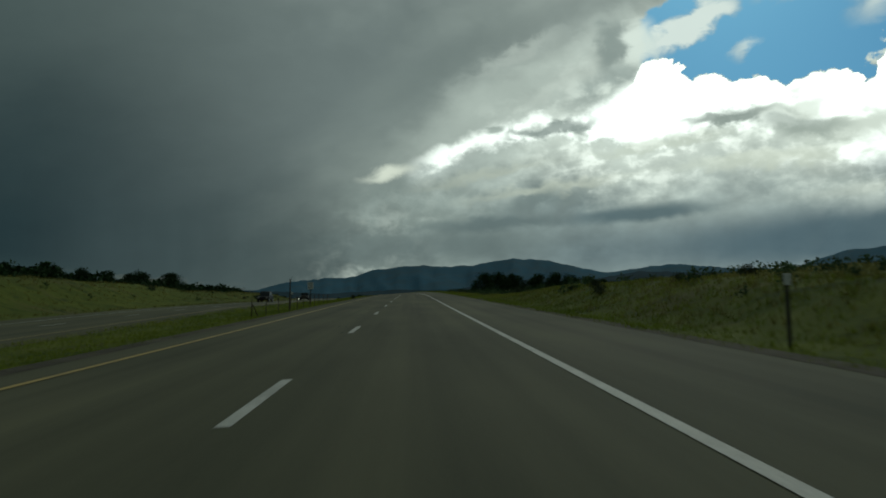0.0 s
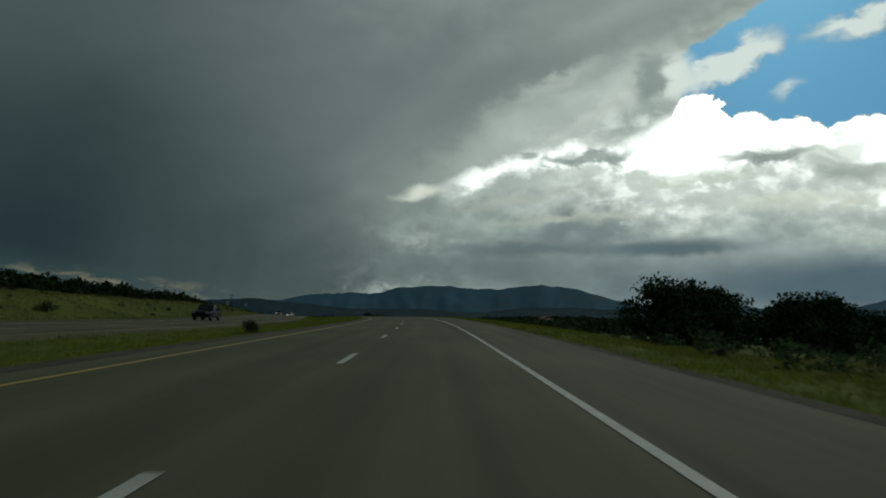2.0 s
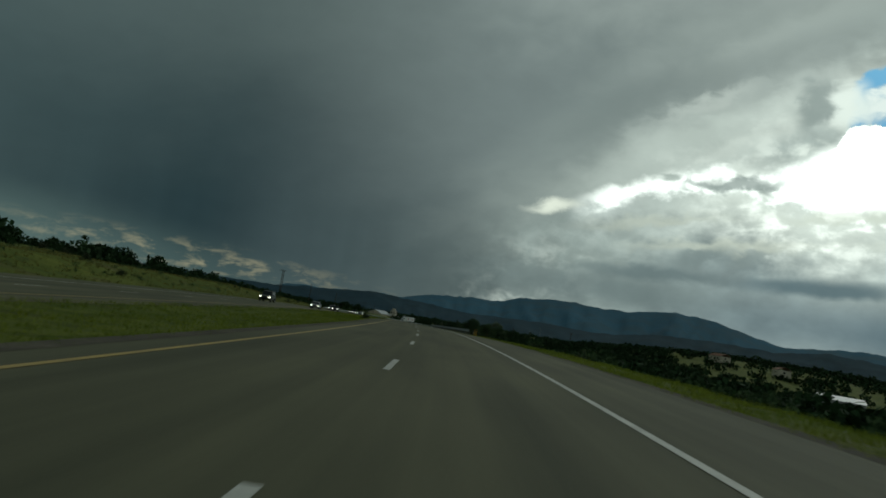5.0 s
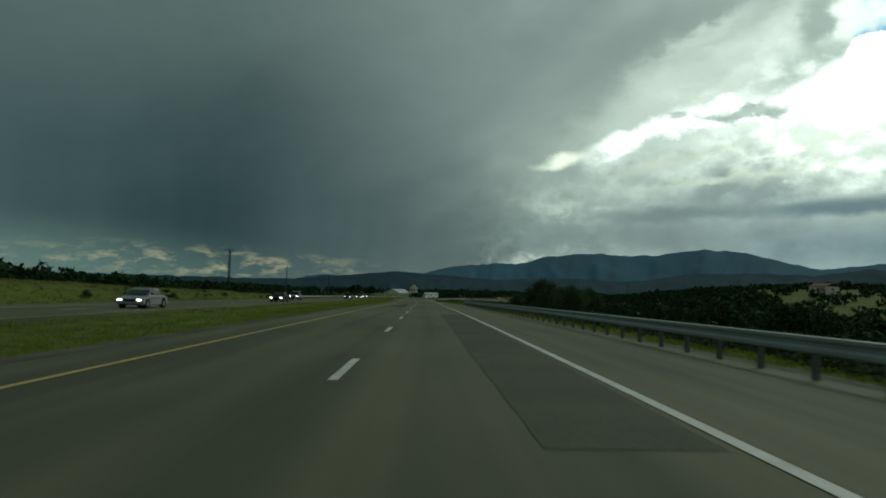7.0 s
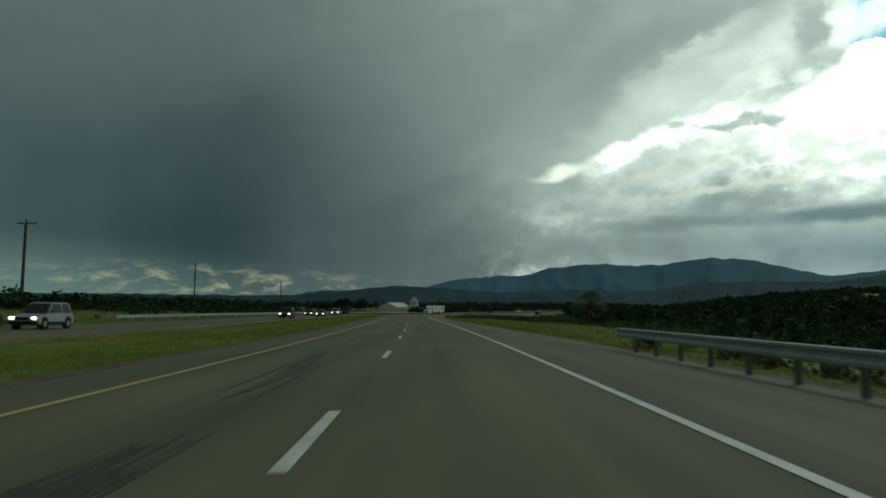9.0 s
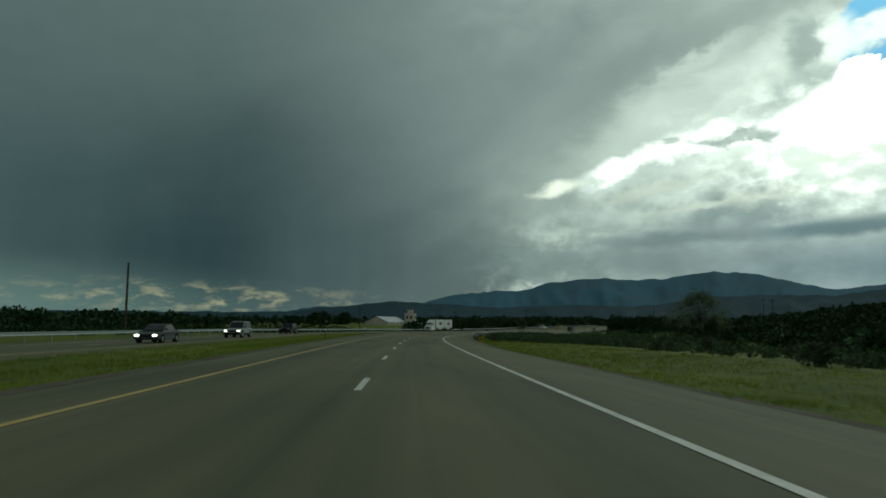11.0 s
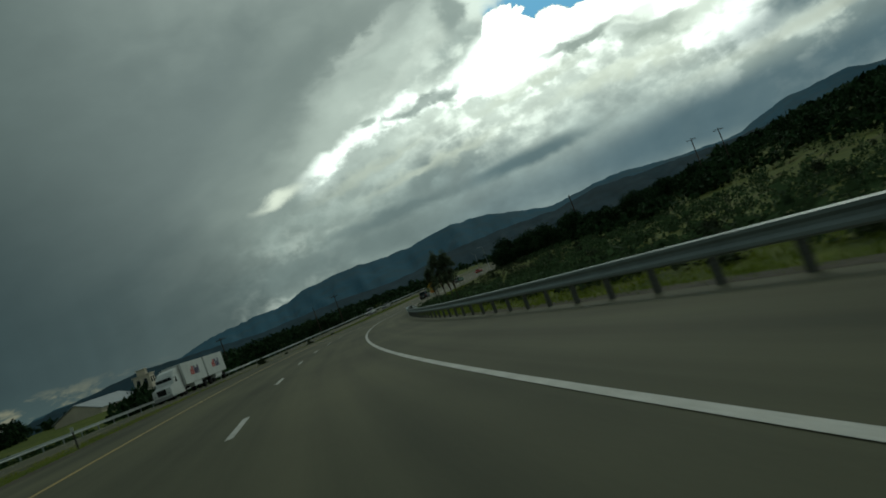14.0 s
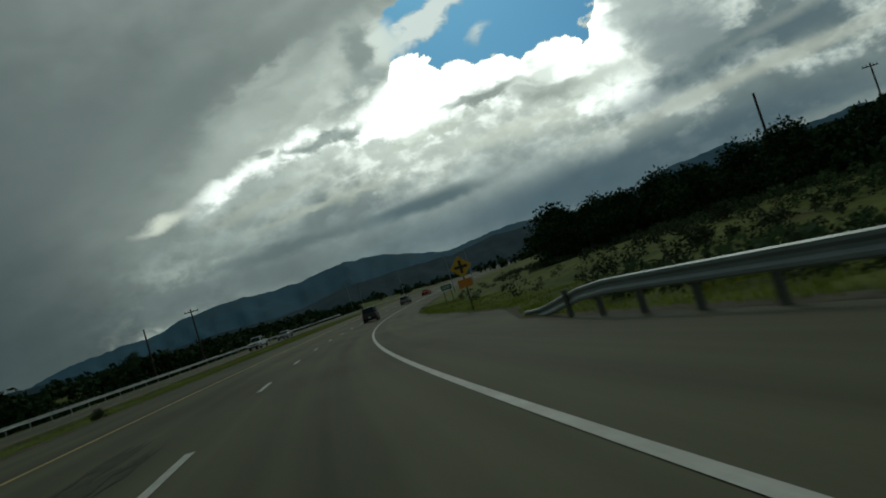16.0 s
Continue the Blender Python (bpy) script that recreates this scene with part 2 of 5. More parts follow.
# the hole of clear sky, with an arm of cloud across it
edge = wm("SUBTRACT", wm("MULTIPLY_ADD", chip_el, 0.6, EL), wm("MULTIPLY_ADD", AZ, 0.52, 11.6))
hole = wm("MULTIPLY", wm("MULTIPLY", ramp(above, 0.0, 0.12), ramp(edge, 0.25, -0.15)), wm("MULTIPLY", ramp(wm("MULTIPLY_ADD", chip_el, 0.5, AZ), 15.6, 16.2), ramp(wm("ADD", wm("MULTIPLY_ADD", EL, -0.45, 7.2), wm("ADD", wm("MULTIPLY", lump_el, 1.5), wm("MULTIPLY_ADD", chip_el, 3.0, AZ))), 31.9, 31.0)))
arm = wm("MAXIMUM", blob(19.3, 19.0, 3.3, 1.1, 26, 0.3, 0.05, 0.8), wm("MULTIPLY", blob(22.8, 17.0, 0.8, 0.35, 30, 0.8, 0.0, 0.6), 0.7))
arm = wm("MAXIMUM", arm, blob(27.4, 20.9, 3.2, 0.75, 12, 0.5, 0.1, 0.9))
arm = wm("MAXIMUM", arm, wm("MULTIPLY", blob(31.0, 19.0, 1.6, 1.0, 30, 0.8, 0.1, 0.9), 0.8))
sky = wmix(wm("MULTIPLY", arm, wm("MULTIPLY", hole, 0.9)), sky, srgb(240, 243, 238))
clear = wm("MULTIPLY", hole, wm("MULTIPLY_ADD", arm, -0.95, 1.0))
sky = wmix(clear, sky, blue.outputs[0])
sky = lay([(15.6, 18.3, 1.3, 1.4, -10, 0.5, 0.05, 0.9, (236, 240, 233), 1.0, 0.9), (13.7, 18.0, 1.0, 1.5, -12, 0.5, 0.1, 0.8, (150, 158, 155), 1.0, 0.85)], sky)
# overhead and behind, plain overcast
sky = wmix(ramp(wm("ABSOLUTE", AZ), 56.0, 95.0), sky, srgb(100, 107, 107))
sky = wmix(ramp(EL, 30.0, 55.0), sky, srgb(102, 109, 109))
# a low clear band under the western edge of the deck, with lit cloud tops
band = wm("MULTIPLY", blob(-46, 1.4, 18, 2.4, -4, 0.9, 0.2, 0.1), 0.6)
sky = wmix(band, sky, srgb(100, 118, 114))
streaks = sky_noise(plane(0.4, 1.1, 21.0), 1.3, 5.0, 0.6, 0.3)
gleam = wm("MULTIPLY", blob(-29.5, 1.5, 10.5, 0.85, -3, 0.9, 0.0, 0.2), ramp(streaks, 0.47, 0.68))
sky = wmix(wm("MULTIPLY", gleam, 0.55), sky, srgb(172, 160, 130))
bg = WN.new("ShaderNodeBackground")
put(bg.inputs["Color"], sky)
bg.inputs["Strength"].default_value = 1.0
out = WN.new("ShaderNodeOutputWorld")
WL.new(bg.outputs[0], out.inputs[0])

sun = new("sun", bpy.data.lights.new("sun", "SUN"))
sun.data.energy, sun.data.angle, sun.data.color = 0.5, radians(14), (1.0, 0.95, 0.86)
sun.matrix_world = look((0, 0, 0), (-math.sin(radians(24)) * math.cos(radians(35)), -math.cos(radians(24)) * math.cos(radians(35)), -math.sin(radians(35))))
# ---- materials ----
def mat(name, base, dark=None, rough=0.8, metal=0.0, scale=6.0, fine=60.0, bump=0.1, vary=0.5, spread=0.0, coords="Object", spec=None):
    """A surface that varies between two colours at two scales, with fine relief; spread: difference from piece to piece."""
    m = bpy.data.materials.new(name)
    m.use_nodes = True
    nodes, links = m.node_tree.nodes, m.node_tree.links
    bsdf = nodes["Principled BSDF"]
    tc = nodes.new("ShaderNodeTexCoord")
    big, small_ = nodes.new("ShaderNodeTexNoise"), nodes.new("ShaderNodeTexNoise")
    for n, sc, det in ((big, scale, 4.0), (small_, fine, 3.0)):
        n.inputs["Scale"].default_value, n.inputs["Detail"].default_value = sc, det
        links.new(tc.outputs[coords], n.inputs["Vector"])
    add = nodes.new("ShaderNodeMath")
    add.operation = "MULTIPLY_ADD"
    links.new(small_.outputs["Fac"], add.inputs[0])
    add.inputs[1].default_value = 0.5
    half = nodes.new("ShaderNodeMath")
    half.operation = "MULTIPLY"
    links.new(big.outputs["Fac"], half.inputs[0])
    half.inputs[1].default_value = 0.5
    links.new(half.outputs[0], add.inputs[2])
    rng = nodes.new("ShaderNodeMapRange")
    rng.inputs["From Min"].default_value, rng.inputs["From Max"].default_value = 0.5 - 0.25 * vary, 0.5 + 0.25 * vary
    links.new(add.outputs[0], rng.inputs["Value"])
    mix = nodes.new("ShaderNodeMix")
    mix.data_type = "RGBA"
    links.new(rng.outputs[0], mix.inputs["Factor"])
    dark = dark or tuple(c * 0.6 for c in base)
    mix.inputs["A"].default_value, mix.inputs["B"].default_value = (*dark, 1), (*base, 1)
    col = mix.outputs["Result"]
    if spread:
        info = nodes.new("ShaderNodeNewGeometry")
        hsv = nodes.new("ShaderNodeHueSaturation")
        r2 = nodes.new("ShaderNodeMapRange")
        links.new(info.outputs["Random Per Island"], r2.inputs["Value"])
        r2.inputs["To Min"].default_value, r2.inputs["To Max"].default_value = 1 - spread, 1 + spread
        links.new(r2.outputs[0], hsv.inputs["Value"])
        links.new(col, hsv.inputs["Color"])
        col = hsv.outputs[0]
    links.new(col, bsdf.inputs["Base Color"])
    bsdf.inputs["Roughness"].default_value, bsdf.inputs["Metallic"].default_value = rough, metal
    bsdf.inputs["Specular IOR Level"].default_value = spec if spec is not None else (0.08 if rough > 0.75 else 0.5)
    if bump:
        b = nodes.new("ShaderNodeBump")
        b.inputs["Strength"].default_value, b.inputs["Distance"].default_value = bump, 0.02
        links.new(small_.outputs["Fac"], b.inputs["Height"])
        links.new(b.outputs[0], bsdf.inputs["Normal"])
    return m


def road_surface(name, light, dark):
    """Worn asphalt laid along the road: fine stone, lengthwise bands, broad stains; UV holds metres across and along."""
    m = bpy.data.materials.new(name)
    m.use_nodes = True
    nodes, links = m.node_tree.nodes, m.node_tree.links
    bsdf = nodes["Principled BSDF"]
    uv = nodes.new("ShaderNodeUVMap").outputs[0]

    def tex(sx, sy, scale, detail):
        mp = nodes.new("ShaderNodeMapping")
        mp.inputs["Scale"].default_value = (sx, sy, 1)
        links.new(uv, mp.inputs["Vector"])
        n = nodes.new("ShaderNodeTexNoise")
        n.inputs["Scale"].default_value, n.inputs["Detail"].default_value = scale, detail
        links.new(mp.outputs[0], n.inputs["Vector"])
        return n.outputs["Fac"]

    def mth(op, a, b):
        n = nodes.new("ShaderNodeMath")
        n.operation = op
        for k, x in enumerate((a, b)):
            if isinstance(x, bpy.types.NodeSocket):
                links.new(x, n.inputs[k])
            else:
                n.inputs[k].default_value = x
        return n.outputs[0]

    bands, blotch, stone = tex(1.5, 0.02, 1.0, 3.0), tex(0.5, 0.12, 1.0, 4.0), tex(1, 1, 30.0, 2.0)
    sweep = tex(0.12, 0.03, 1.0, 2.0)
    v = mth("ADD", mth("ADD", mth("MULTIPLY", bands, 0.45), mth("MULTIPLY", blotch, 0.35)), mth("ADD", mth("MULTIPLY", stone, 0.12), mth("MULTIPLY", sweep, 0.25)))
    rng_ = nodes.new("ShaderNodeMapRange")
    rng_.inputs["From Min"].default_value, rng_.inputs["From Max"].default_value = 0.46, 0.71
    links.new(v, rng_.inputs["Value"])
    mix = nodes.new("ShaderNodeMix")
    mix.data_type = "RGBA"
    links.new(rng_.outputs[0], mix.inputs["Factor"])
    mix.inputs["A"].default_value, mix.inputs["B"].default_value = (*dark, 1), (*light, 1)
    links.new(mix.outputs["Result"], bsdf.inputs["Base Color"])
    bsdf.inputs["Roughness"].default_value, bsdf.inputs["Specular IOR Level"].default_value = 0.85, 0.12
    b = nodes.new("ShaderNodeBump")
    b.inputs["Strength"].default_value, b.inputs["Distance"].default_value = 0.12, 0.01
    links.new(stone, b.inputs["Height"])
    links.new(b.outputs[0], bsdf.inputs["Normal"])
    return m


ASPHALT = road_surface("asphalt", (0.142, 0.139, 0.087), (0.074, 0.076, 0.05))
PATCH = mat("newer_asphalt", (0.066, 0.072, 0.053), (0.045, 0.049, 0.037), 0.85, scale=0.5, fine=22.0, bump=0.2)
OLD_PATCH = mat("older_asphalt_patch", (0.098, 0.101, 0.07), (0.066, 0.069, 0.049), 0.85, scale=0.5, fine=22.0, bump=0.2)
STAIN = mat("oil_stain", (0.088, 0.089, 0.062), (0.06, 0.062, 0.045), 0.8, scale=0.8, fine=22.0, bump=0.2)
GRAVEL = mat("shoulder_gravel", (0.13, 0.118, 0.09), (0.07, 0.064, 0.05), 0.95, scale=1.0, fine=18.0, bump=0.8)
PAINT = mat("white_road_paint", (0.6, 0.6, 0.55), (0.34, 0.34, 0.3), 0.7, scale=2.0, fine=30.0, vary=0.7)
YELLOW = mat("yellow_road_paint", (0.5, 0.36, 0.1), (0.28, 0.21, 0.08), 0.7, scale=2.0, fine=30.0, vary=0.7)
GROUND = mat("grassland", (0.15, 0.168, 0.032), (0.048, 0.075, 0.013), 0.95, scale=0.09, fine=0.9, bump=0.6, vary=0.75)
STEEL = mat("galvanised_steel", (0.3, 0.345, 0.34), (0.19, 0.225, 0.22), 0.5, 0.35, scale=1.5, fine=40.0, vary=0.8)
WOOD = mat("weathered_wood", (0.10, 0.08, 0.06), (0.05, 0.04, 0.032), 0.9, scale=3.0, fine=50.0, bump=0.4)
POST = mat("weathered_grey_post", (0.16, 0.165, 0.145), (0.09, 0.093, 0.082), 0.9, scale=3.0, fine=50.0, bump=0.4)
LEAF = mat("juniper_foliage", (0.036, 0.07, 0.028), (0.017, 0.034, 0.014), 0.9, scale=1.2, fine=9.0, bump=0, spread=0.5)
LEAF_LIGHT = mat("elm_foliage", (0.068, 0.11, 0.05), (0.034, 0.056, 0.026), 0.85, scale=1.2, fine=9.0, bump=0, spread=0.4)
SAGE = mat("sagebrush_foliage", (0.075, 0.094, 0.052), (0.038, 0.05, 0.028), 0.9, scale=1.2, fine=9.0, bump=0, spread=0.35)
DRY_GRASS = mat("dry_grass", (0.24, 0.22, 0.07), (0.11, 0.115, 0.034), 0.9, scale=0.1, fine=0.6, bump=0, spread=0.4, vary=0.8)
ELM_LEAF = mat("open_elm_foliage", (0.14, 0.175, 0.105), (0.075, 0.1, 0.058), 0.85, scale=1.2, fine=9.0, bump=0, spread=0.4)
GRASS = mat("tall_grass", (0.245, 0.275, 0.036), (0.078, 0.13, 0.017), 0.9, scale=0.1, fine=0.6, bump=0, spread=0.4, vary=0.8)
BARK = mat("bark", (0.09, 0.07, 0.05), (0.045, 0.035, 0.026), 0.95, scale=6.0, fine=40.0, bump=0.5)
# the blue of distance haze is put into the mountains' base colour
FAR = mat("mountain_haze_tint", (0.044, 0.13, 0.195), (0.036, 0.108, 0.164), 1.0, scale=0.003, fine=0.02, bump=0)
# forested hills, darker, with haze painted in as a blue tint
FOOT = mat("forested_foothill_haze_tint", (0.02, 0.056, 0.078), (0.015, 0.042, 0.06), 1.0, scale=0.004, fine=0.03, bump=0)


def translucent(m, share):
    """Lets light through leaves and blades."""
    nodes, links = m.node_tree.nodes, m.node_tree.links
    bsdf = nodes["Principled BSDF"]
    t, mix = nodes.new("ShaderNodeBsdfTranslucent"), nodes.new("ShaderNodeMixShader")
    links.new(bsdf.inputs["Base Color"].links[0].from_socket, t.inputs["Color"])
    mix.inputs[0].default_value = share
    links.new(bsdf.outputs[0], mix.inputs[1])
    links.new(t.outputs[0], mix.inputs[2])
    links.new(mix.outputs[0], nodes["Material Output"].inputs["Surface"])


translucent(GRASS, 0.4)
translucent(DRY_GRASS, 0.4)
translucent(ELM_LEAF, 0.5)
translucent(LEAF_LIGHT, 0.42)


def patches(m, colour, scale, lo, hi, share=1.0):
    """Breaks a surface up with patches of another colour."""
    nodes, links = m.node_tree.nodes, m.node_tree.links
    base = nodes["Principled BSDF"].inputs["Base Color"]
    was = base.links[0].from_socket
    tc, n, r, mix = (nodes.new("ShaderNode" + k) for k in ("TexCoord", "TexNoise", "MapRange", "Mix"))
    links.new(tc.outputs["Object"], n.inputs["Vector"])
    n.inputs["Scale"].default_value, n.inputs["Detail"].default_value, n.inputs["Roughness"].default_value = scale, 6.0, 0.65
    r.inputs["From Min"].default_value, r.inputs["From Max"].default_value, r.inputs["To Max"].default_value = lo, hi, share
    links.new(n.outputs["Fac"], r.inputs["Value"])
    mix.data_type = "RGBA"
    links.new(r.outputs[0], mix.inputs["Factor"])
    links.new(was, mix.inputs["A"])
    mix.inputs["B"].default_value = (*colour, 1)
    links.new(mix.outputs["Result"], base)


patches(GROUND, (0.13, 0.10, 0.058), 0.16, 0.56, 0.7, 0.65)
patches(GROUND, (0.03, 0.045, 0.016), 0.5, 0.56, 0.66, 0.7)
# uneven tone within the painted haze blue of the mountains
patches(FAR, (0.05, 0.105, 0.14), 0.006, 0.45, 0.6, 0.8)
# darker blotches, keeping the foothills' haze tint
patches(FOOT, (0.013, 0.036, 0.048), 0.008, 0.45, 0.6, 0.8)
# ---- the line of the road: heading, grade and cross fall along its length ----
HEADING = [0.65, 1.88, 2.03, 1.97, 2.18, 2.58, 4.33, 6.60, 9.14, 11.15, 12.91, 14.22, 14.77, 15.03, 15.28, 14.63, 15.88, 16.29, 16.51, 15.97, 15.09, 13.25, 9.67, 6.14, 1.90, -1.79, -4.62, -8.67, -11.67, -14.60, -17.81, -21.16, -24.59, -28.11]
GRADE = [0.0252, 0.0285, 0.0241, 0.0170, 0.0057, -0.0050, -0.0086, -0.0073, -0.0080, -0.0084, -0.0081, -0.0120, -0.0009, 0.0131]
CROSSFALL = [-0.0131, -0.0076, -0.0205, -0.0620, -0.0332, -0.0139, -0.0097, -0.0166, 0.0159, 0.0524, 0.0564, 0.0488, 0.0840, 0.1078]
SS = np.arange(-20.0, 830.0, 2.0)


def smooth(values, step):
    a = np.interp(SS, -20.0 + step * np.arange(len(values)), values)
    return np.convolve(np.pad(a, 4, "edge"), np.ones(9) / 9, "valid")


HS, GS, BS = smooth(np.radians(HEADING), 25.0), smooth(GRADE, 60.0), smooth(CROSSFALL, 60.0)
step_dir = np.stack([-np.sin(HS), np.cos(HS), GS], 1)
CL = np.concatenate([[[0, 0, 0]], np.cumsum((step_dir[1:] + step_dir[:-1]) / 2 * 2.0, 0)])
CL = CL - CL[10]


def centre(s):
    """Centre line at s: place, heading, cross fall; straight on past both ends."""
    if s < SS[0]:
        k, i = s - SS[0], 0
    elif s > SS[-1]:
        k, i = s - SS[-1], -1
    else:
        k = 0
    if k:
        h = HS[i]
        return Vector((CL[i, 0] - math.sin(h) * k, CL[i, 1] + math.cos(h) * k, CL[i, 2] + GS[i] * k * (math.exp(-abs(k) / 300)))), h, BS[i]
    return Vector([np.interp(s, SS, CL[:, j]) for j in range(3)]), float(np.interp(s, SS, HS)), float(np.interp(s, SS, BS))


WIDE = 1.125  # metres to one unit across the road and upwards


def shoulder(s, u):
    """How far the right shoulder falls away beyond the edge line, u in metres."""
    return 0.055 * max(0.0, min(4.2, u - 3.4)) * float(np.interp(s, [235, 280, 480, 500], [0.3, 1.0, 1.0, 0.0]))


def at(s, u, dz=0.0):
    """The place u units to the right of the centre line, dz units over the carriageway's level."""
    c, h, b = centre(s)
    u = u * WIDE
    fall = -b * max(-7.9, min(7.9, u)) - shoulder(s, u)
    return c + Vector((math.cos(h) * u, math.sin(h) * u, fall + dz * WIDE))


def heading(s):
    return math.degrees(centre(s)[1])
# ---- land: helpers ----
def part(name, bm, material, parent=None, label=""):
    me = bpy.data.meshes.new(name)
    if isinstance(bm, bmesh.types.BMesh):
        bmesh.ops.recalc_face_normals(bm, faces=bm.faces)
        bm.to_mesh(me)
        bm.free()
    else:
        me.from_pydata(bm[0], [], bm[1])
    me.materials.append(material)
    ob = new(name, me)
    ob.parent = parent
    if label:
        ob["label"] = label
    return ob


def lerp(s, xs, ys):
    return float(np.interp(s, xs, ys))


def step(x, a, b):
    t = min(1.0, max(0.0, (x - a) / (b - a)))
    return t * t * (3 - 2 * t)


def edge_left(s):
    return lerp(s, [0, 240, 280, 460, 640], [-3.6, -3.55, -4.1, -4.3, -5.0])


def edge_right(s):
    return lerp(s, [0, 240, 278, 372, 395, 480, 520, 646, 655, 672, 700], [5.55, 5.5, 6.55, 6.5, 5.75, 5.7, 6.1, 6.1, 7.6, 7.4, 6.2])


def opposite(s):
    return lerp(s, [0, 60, 130, 175, 275, 375, 475, 560, 660, 725], [-0.5, -0.3, -0.5, -0.45, -0.22, -0.02, -0.25, -0.35, -0.3, -0.1])


def opp_near(s):
    return lerp(s, [0, 60, 175, 275, 375, 475, 800], [-10.0, -12.0, -11.6, -12.3, -13.0, -12.3, -12.6])


def opp_far(s):
    return opp_near(s) - 8.8


def ground_dz(s, u):
    """Height of the ground over the carriageway's level."""
    if u < 0:
        e = edge_left(s)
        if u > e - 0.1:
            return -0.12
        near, away = opp_near(s), opp_far(s)
        if u > near:
            k = step(-u, -e, -e + 2.0) * (1 - step(-u, -near - 2.0, -near))
            return -0.06 - 0.2 * k + opposite(s) * step(-u, -e, -near) + 0.05 * noise.noise((s * 0.4, u * 0.6, 0)) * k
        if u > away:
            return opposite(s) - 0.12
        u = u - away - 16.6
        top = lerp(s, [-40, 70, 105, 250, 330, 380, 430, 500, 560, 700], [2.3, 2.4, 1.2, 0.9, 1.3, 1.0, 0.6, 0.0, -0.8, -1.4])
        far = lerp(s, [-40, 70, 110, 250, 430, 560, 700], [4.0, 4.0, 2.6, 2.2, 1.0, 0.2, 1.2])
        z = opposite(s) * (1 - step(-u, 17, 24)) + top * step(-u, 17.5, 25.0) + (far - top) * step(-u, 26, 60)
        return z + 0.35 * step(-u, 17, 24) * noise.noise((s * 0.09, u * 0.12, 4)) + 0.1 * noise.noise((s * 0.5, u * 0.5, 9))
    e = edge_right(s)
    if u < e + 0.1:
        return -0.12
    bank = 1 - step(s, 22, 74)
    slope = bank * lerp(s, [0, 28, 50], [0.62, 0.75, 1.0]) * (1.45 * step(u, 6.6, 10.5) + 0.6 * step(u, 10, 22))
    low = lerp(s, [60, 110, 180, 280, 372, 420, 490, 510, 640, 660], [0, -0.4, -0.9, -1.2, -1.2, -0.5, -0.4, -0.9, -0.7, -0.2])
    deep = lerp(s, [60, 120, 200, 300, 420, 520, 620, 760], [0, -2.5, -5.0, -6.0, -3.5, -1.0, 1.5, 3.0])
    start = lerp(s, [0, 270, 285, 370, 395, 490, 505], [7.0, 7.5, 7.0, 7.0, 14.0, 14.0, 7.5])
    z = -0.05 + low * step(u, start, start + 7) + deep * step(u, start + 6, 70) + slope
    z += lerp(s, [480, 560, 650, 700, 900], [0, 3.0, 7.0, 9.0, 10.0]) * step(u, 26, 150)
    z += 0.9 * step(s, 650, 680) * step(u, 9, 18) * (1 - step(u, 25, 42))
    return z + 0.3 * step(u, 7, 14) * noise.noise((s * 0.1, u * 0.13, 2)) + 0.1 * noise.noise((s * 0.5, u * 0.5, 6))


MEAN_H = radians(4.0)


def land(s, u):
    """A place on the ground."""
    c, h, b = centre(s)
    a = abs(u)
    near = min(a, 90.0)
    x = c + Vector((math.cos(h), math.sin(h), 0)) * math.copysign(near * WIDE, u)
    if a > near:
        hh = MEAN_H if s < 830 else h
        x += Vector((math.cos(hh), math.sin(hh), 0)) * math.copysign((a - near) * WIDE, u)
    away = max(step(a, 120, 700), step(s, 1000, 1800), step(-s, 100, 600))
    z = c.z - b * max(-7.9, min(7.9, u * WIDE)) - shoulder(s, u * WIDE) + ground_dz(s, u) * WIDE
    x.z = z * (1 - away) + away * (-5.0 + 6.0 * noise.noise((x.x * 0.002, x.y * 0.002, 1)))
    return x


def sheet(name, material, rows_s, cols_u, place_at):
    verts = [place_at(s, u) for s in rows_s for u in cols_u]
    n = len(cols_u)
    faces = [(i * n + j, i * n + j + 1, (i + 1) * n + j + 1, (i + 1) * n + j) for i in range(len(rows_s) - 1) for j in range(n - 1)]
    ob = part(name, (verts, faces), material)
    for f in ob.data.polygons:
        f.use_smooth = True
    return ob


S_ROWS = [-4500, -2500, -1400, -800, -500, -320, -200, -140, -100, -70, -50] + [float(x) for x in np.arange(-40, 840, 2.5)] + [850, 870, 900, 940, 1000, 1100, 1250, 1450, 1750, 2200, 2900, 3800, 4700]
U_COLS = [-4500, -3000, -2000, -1300, -850, -560, -380, -260, -180, -130, -95, -75, -60, -50, -42, -36, -31, -28, -26, -24, -22, -20.5, -19, -18, -17.3, -16.6, -16.2, -13, -9.8, -9.3, -8.6, -7.8, -7, -6.2, -5.4, -4.9, -4.4, -4.0, -3.5, -2, 0, 3, 5.2, 5.7, 6.1, 6.6, 7.1, 7.7, 8.4, 9.2, 10, 11, 12, 13.5, 15, 17, 19, 22, 25, 29, 34, 40, 48, 58, 70, 90, 120, 170, 240, 340, 480, 700, 1000, 1500, 2200, 3200, 4500]
ground = tagged(sheet("ground", GROUND, S_ROWS, U_COLS, land), "dry grassland with weeds and bare earth", "ground", kind="structure")

# ---- carriageways and their markings ----
ROAD_S = [float(x) for x in np.arange(-60, 1100, 2.0)]


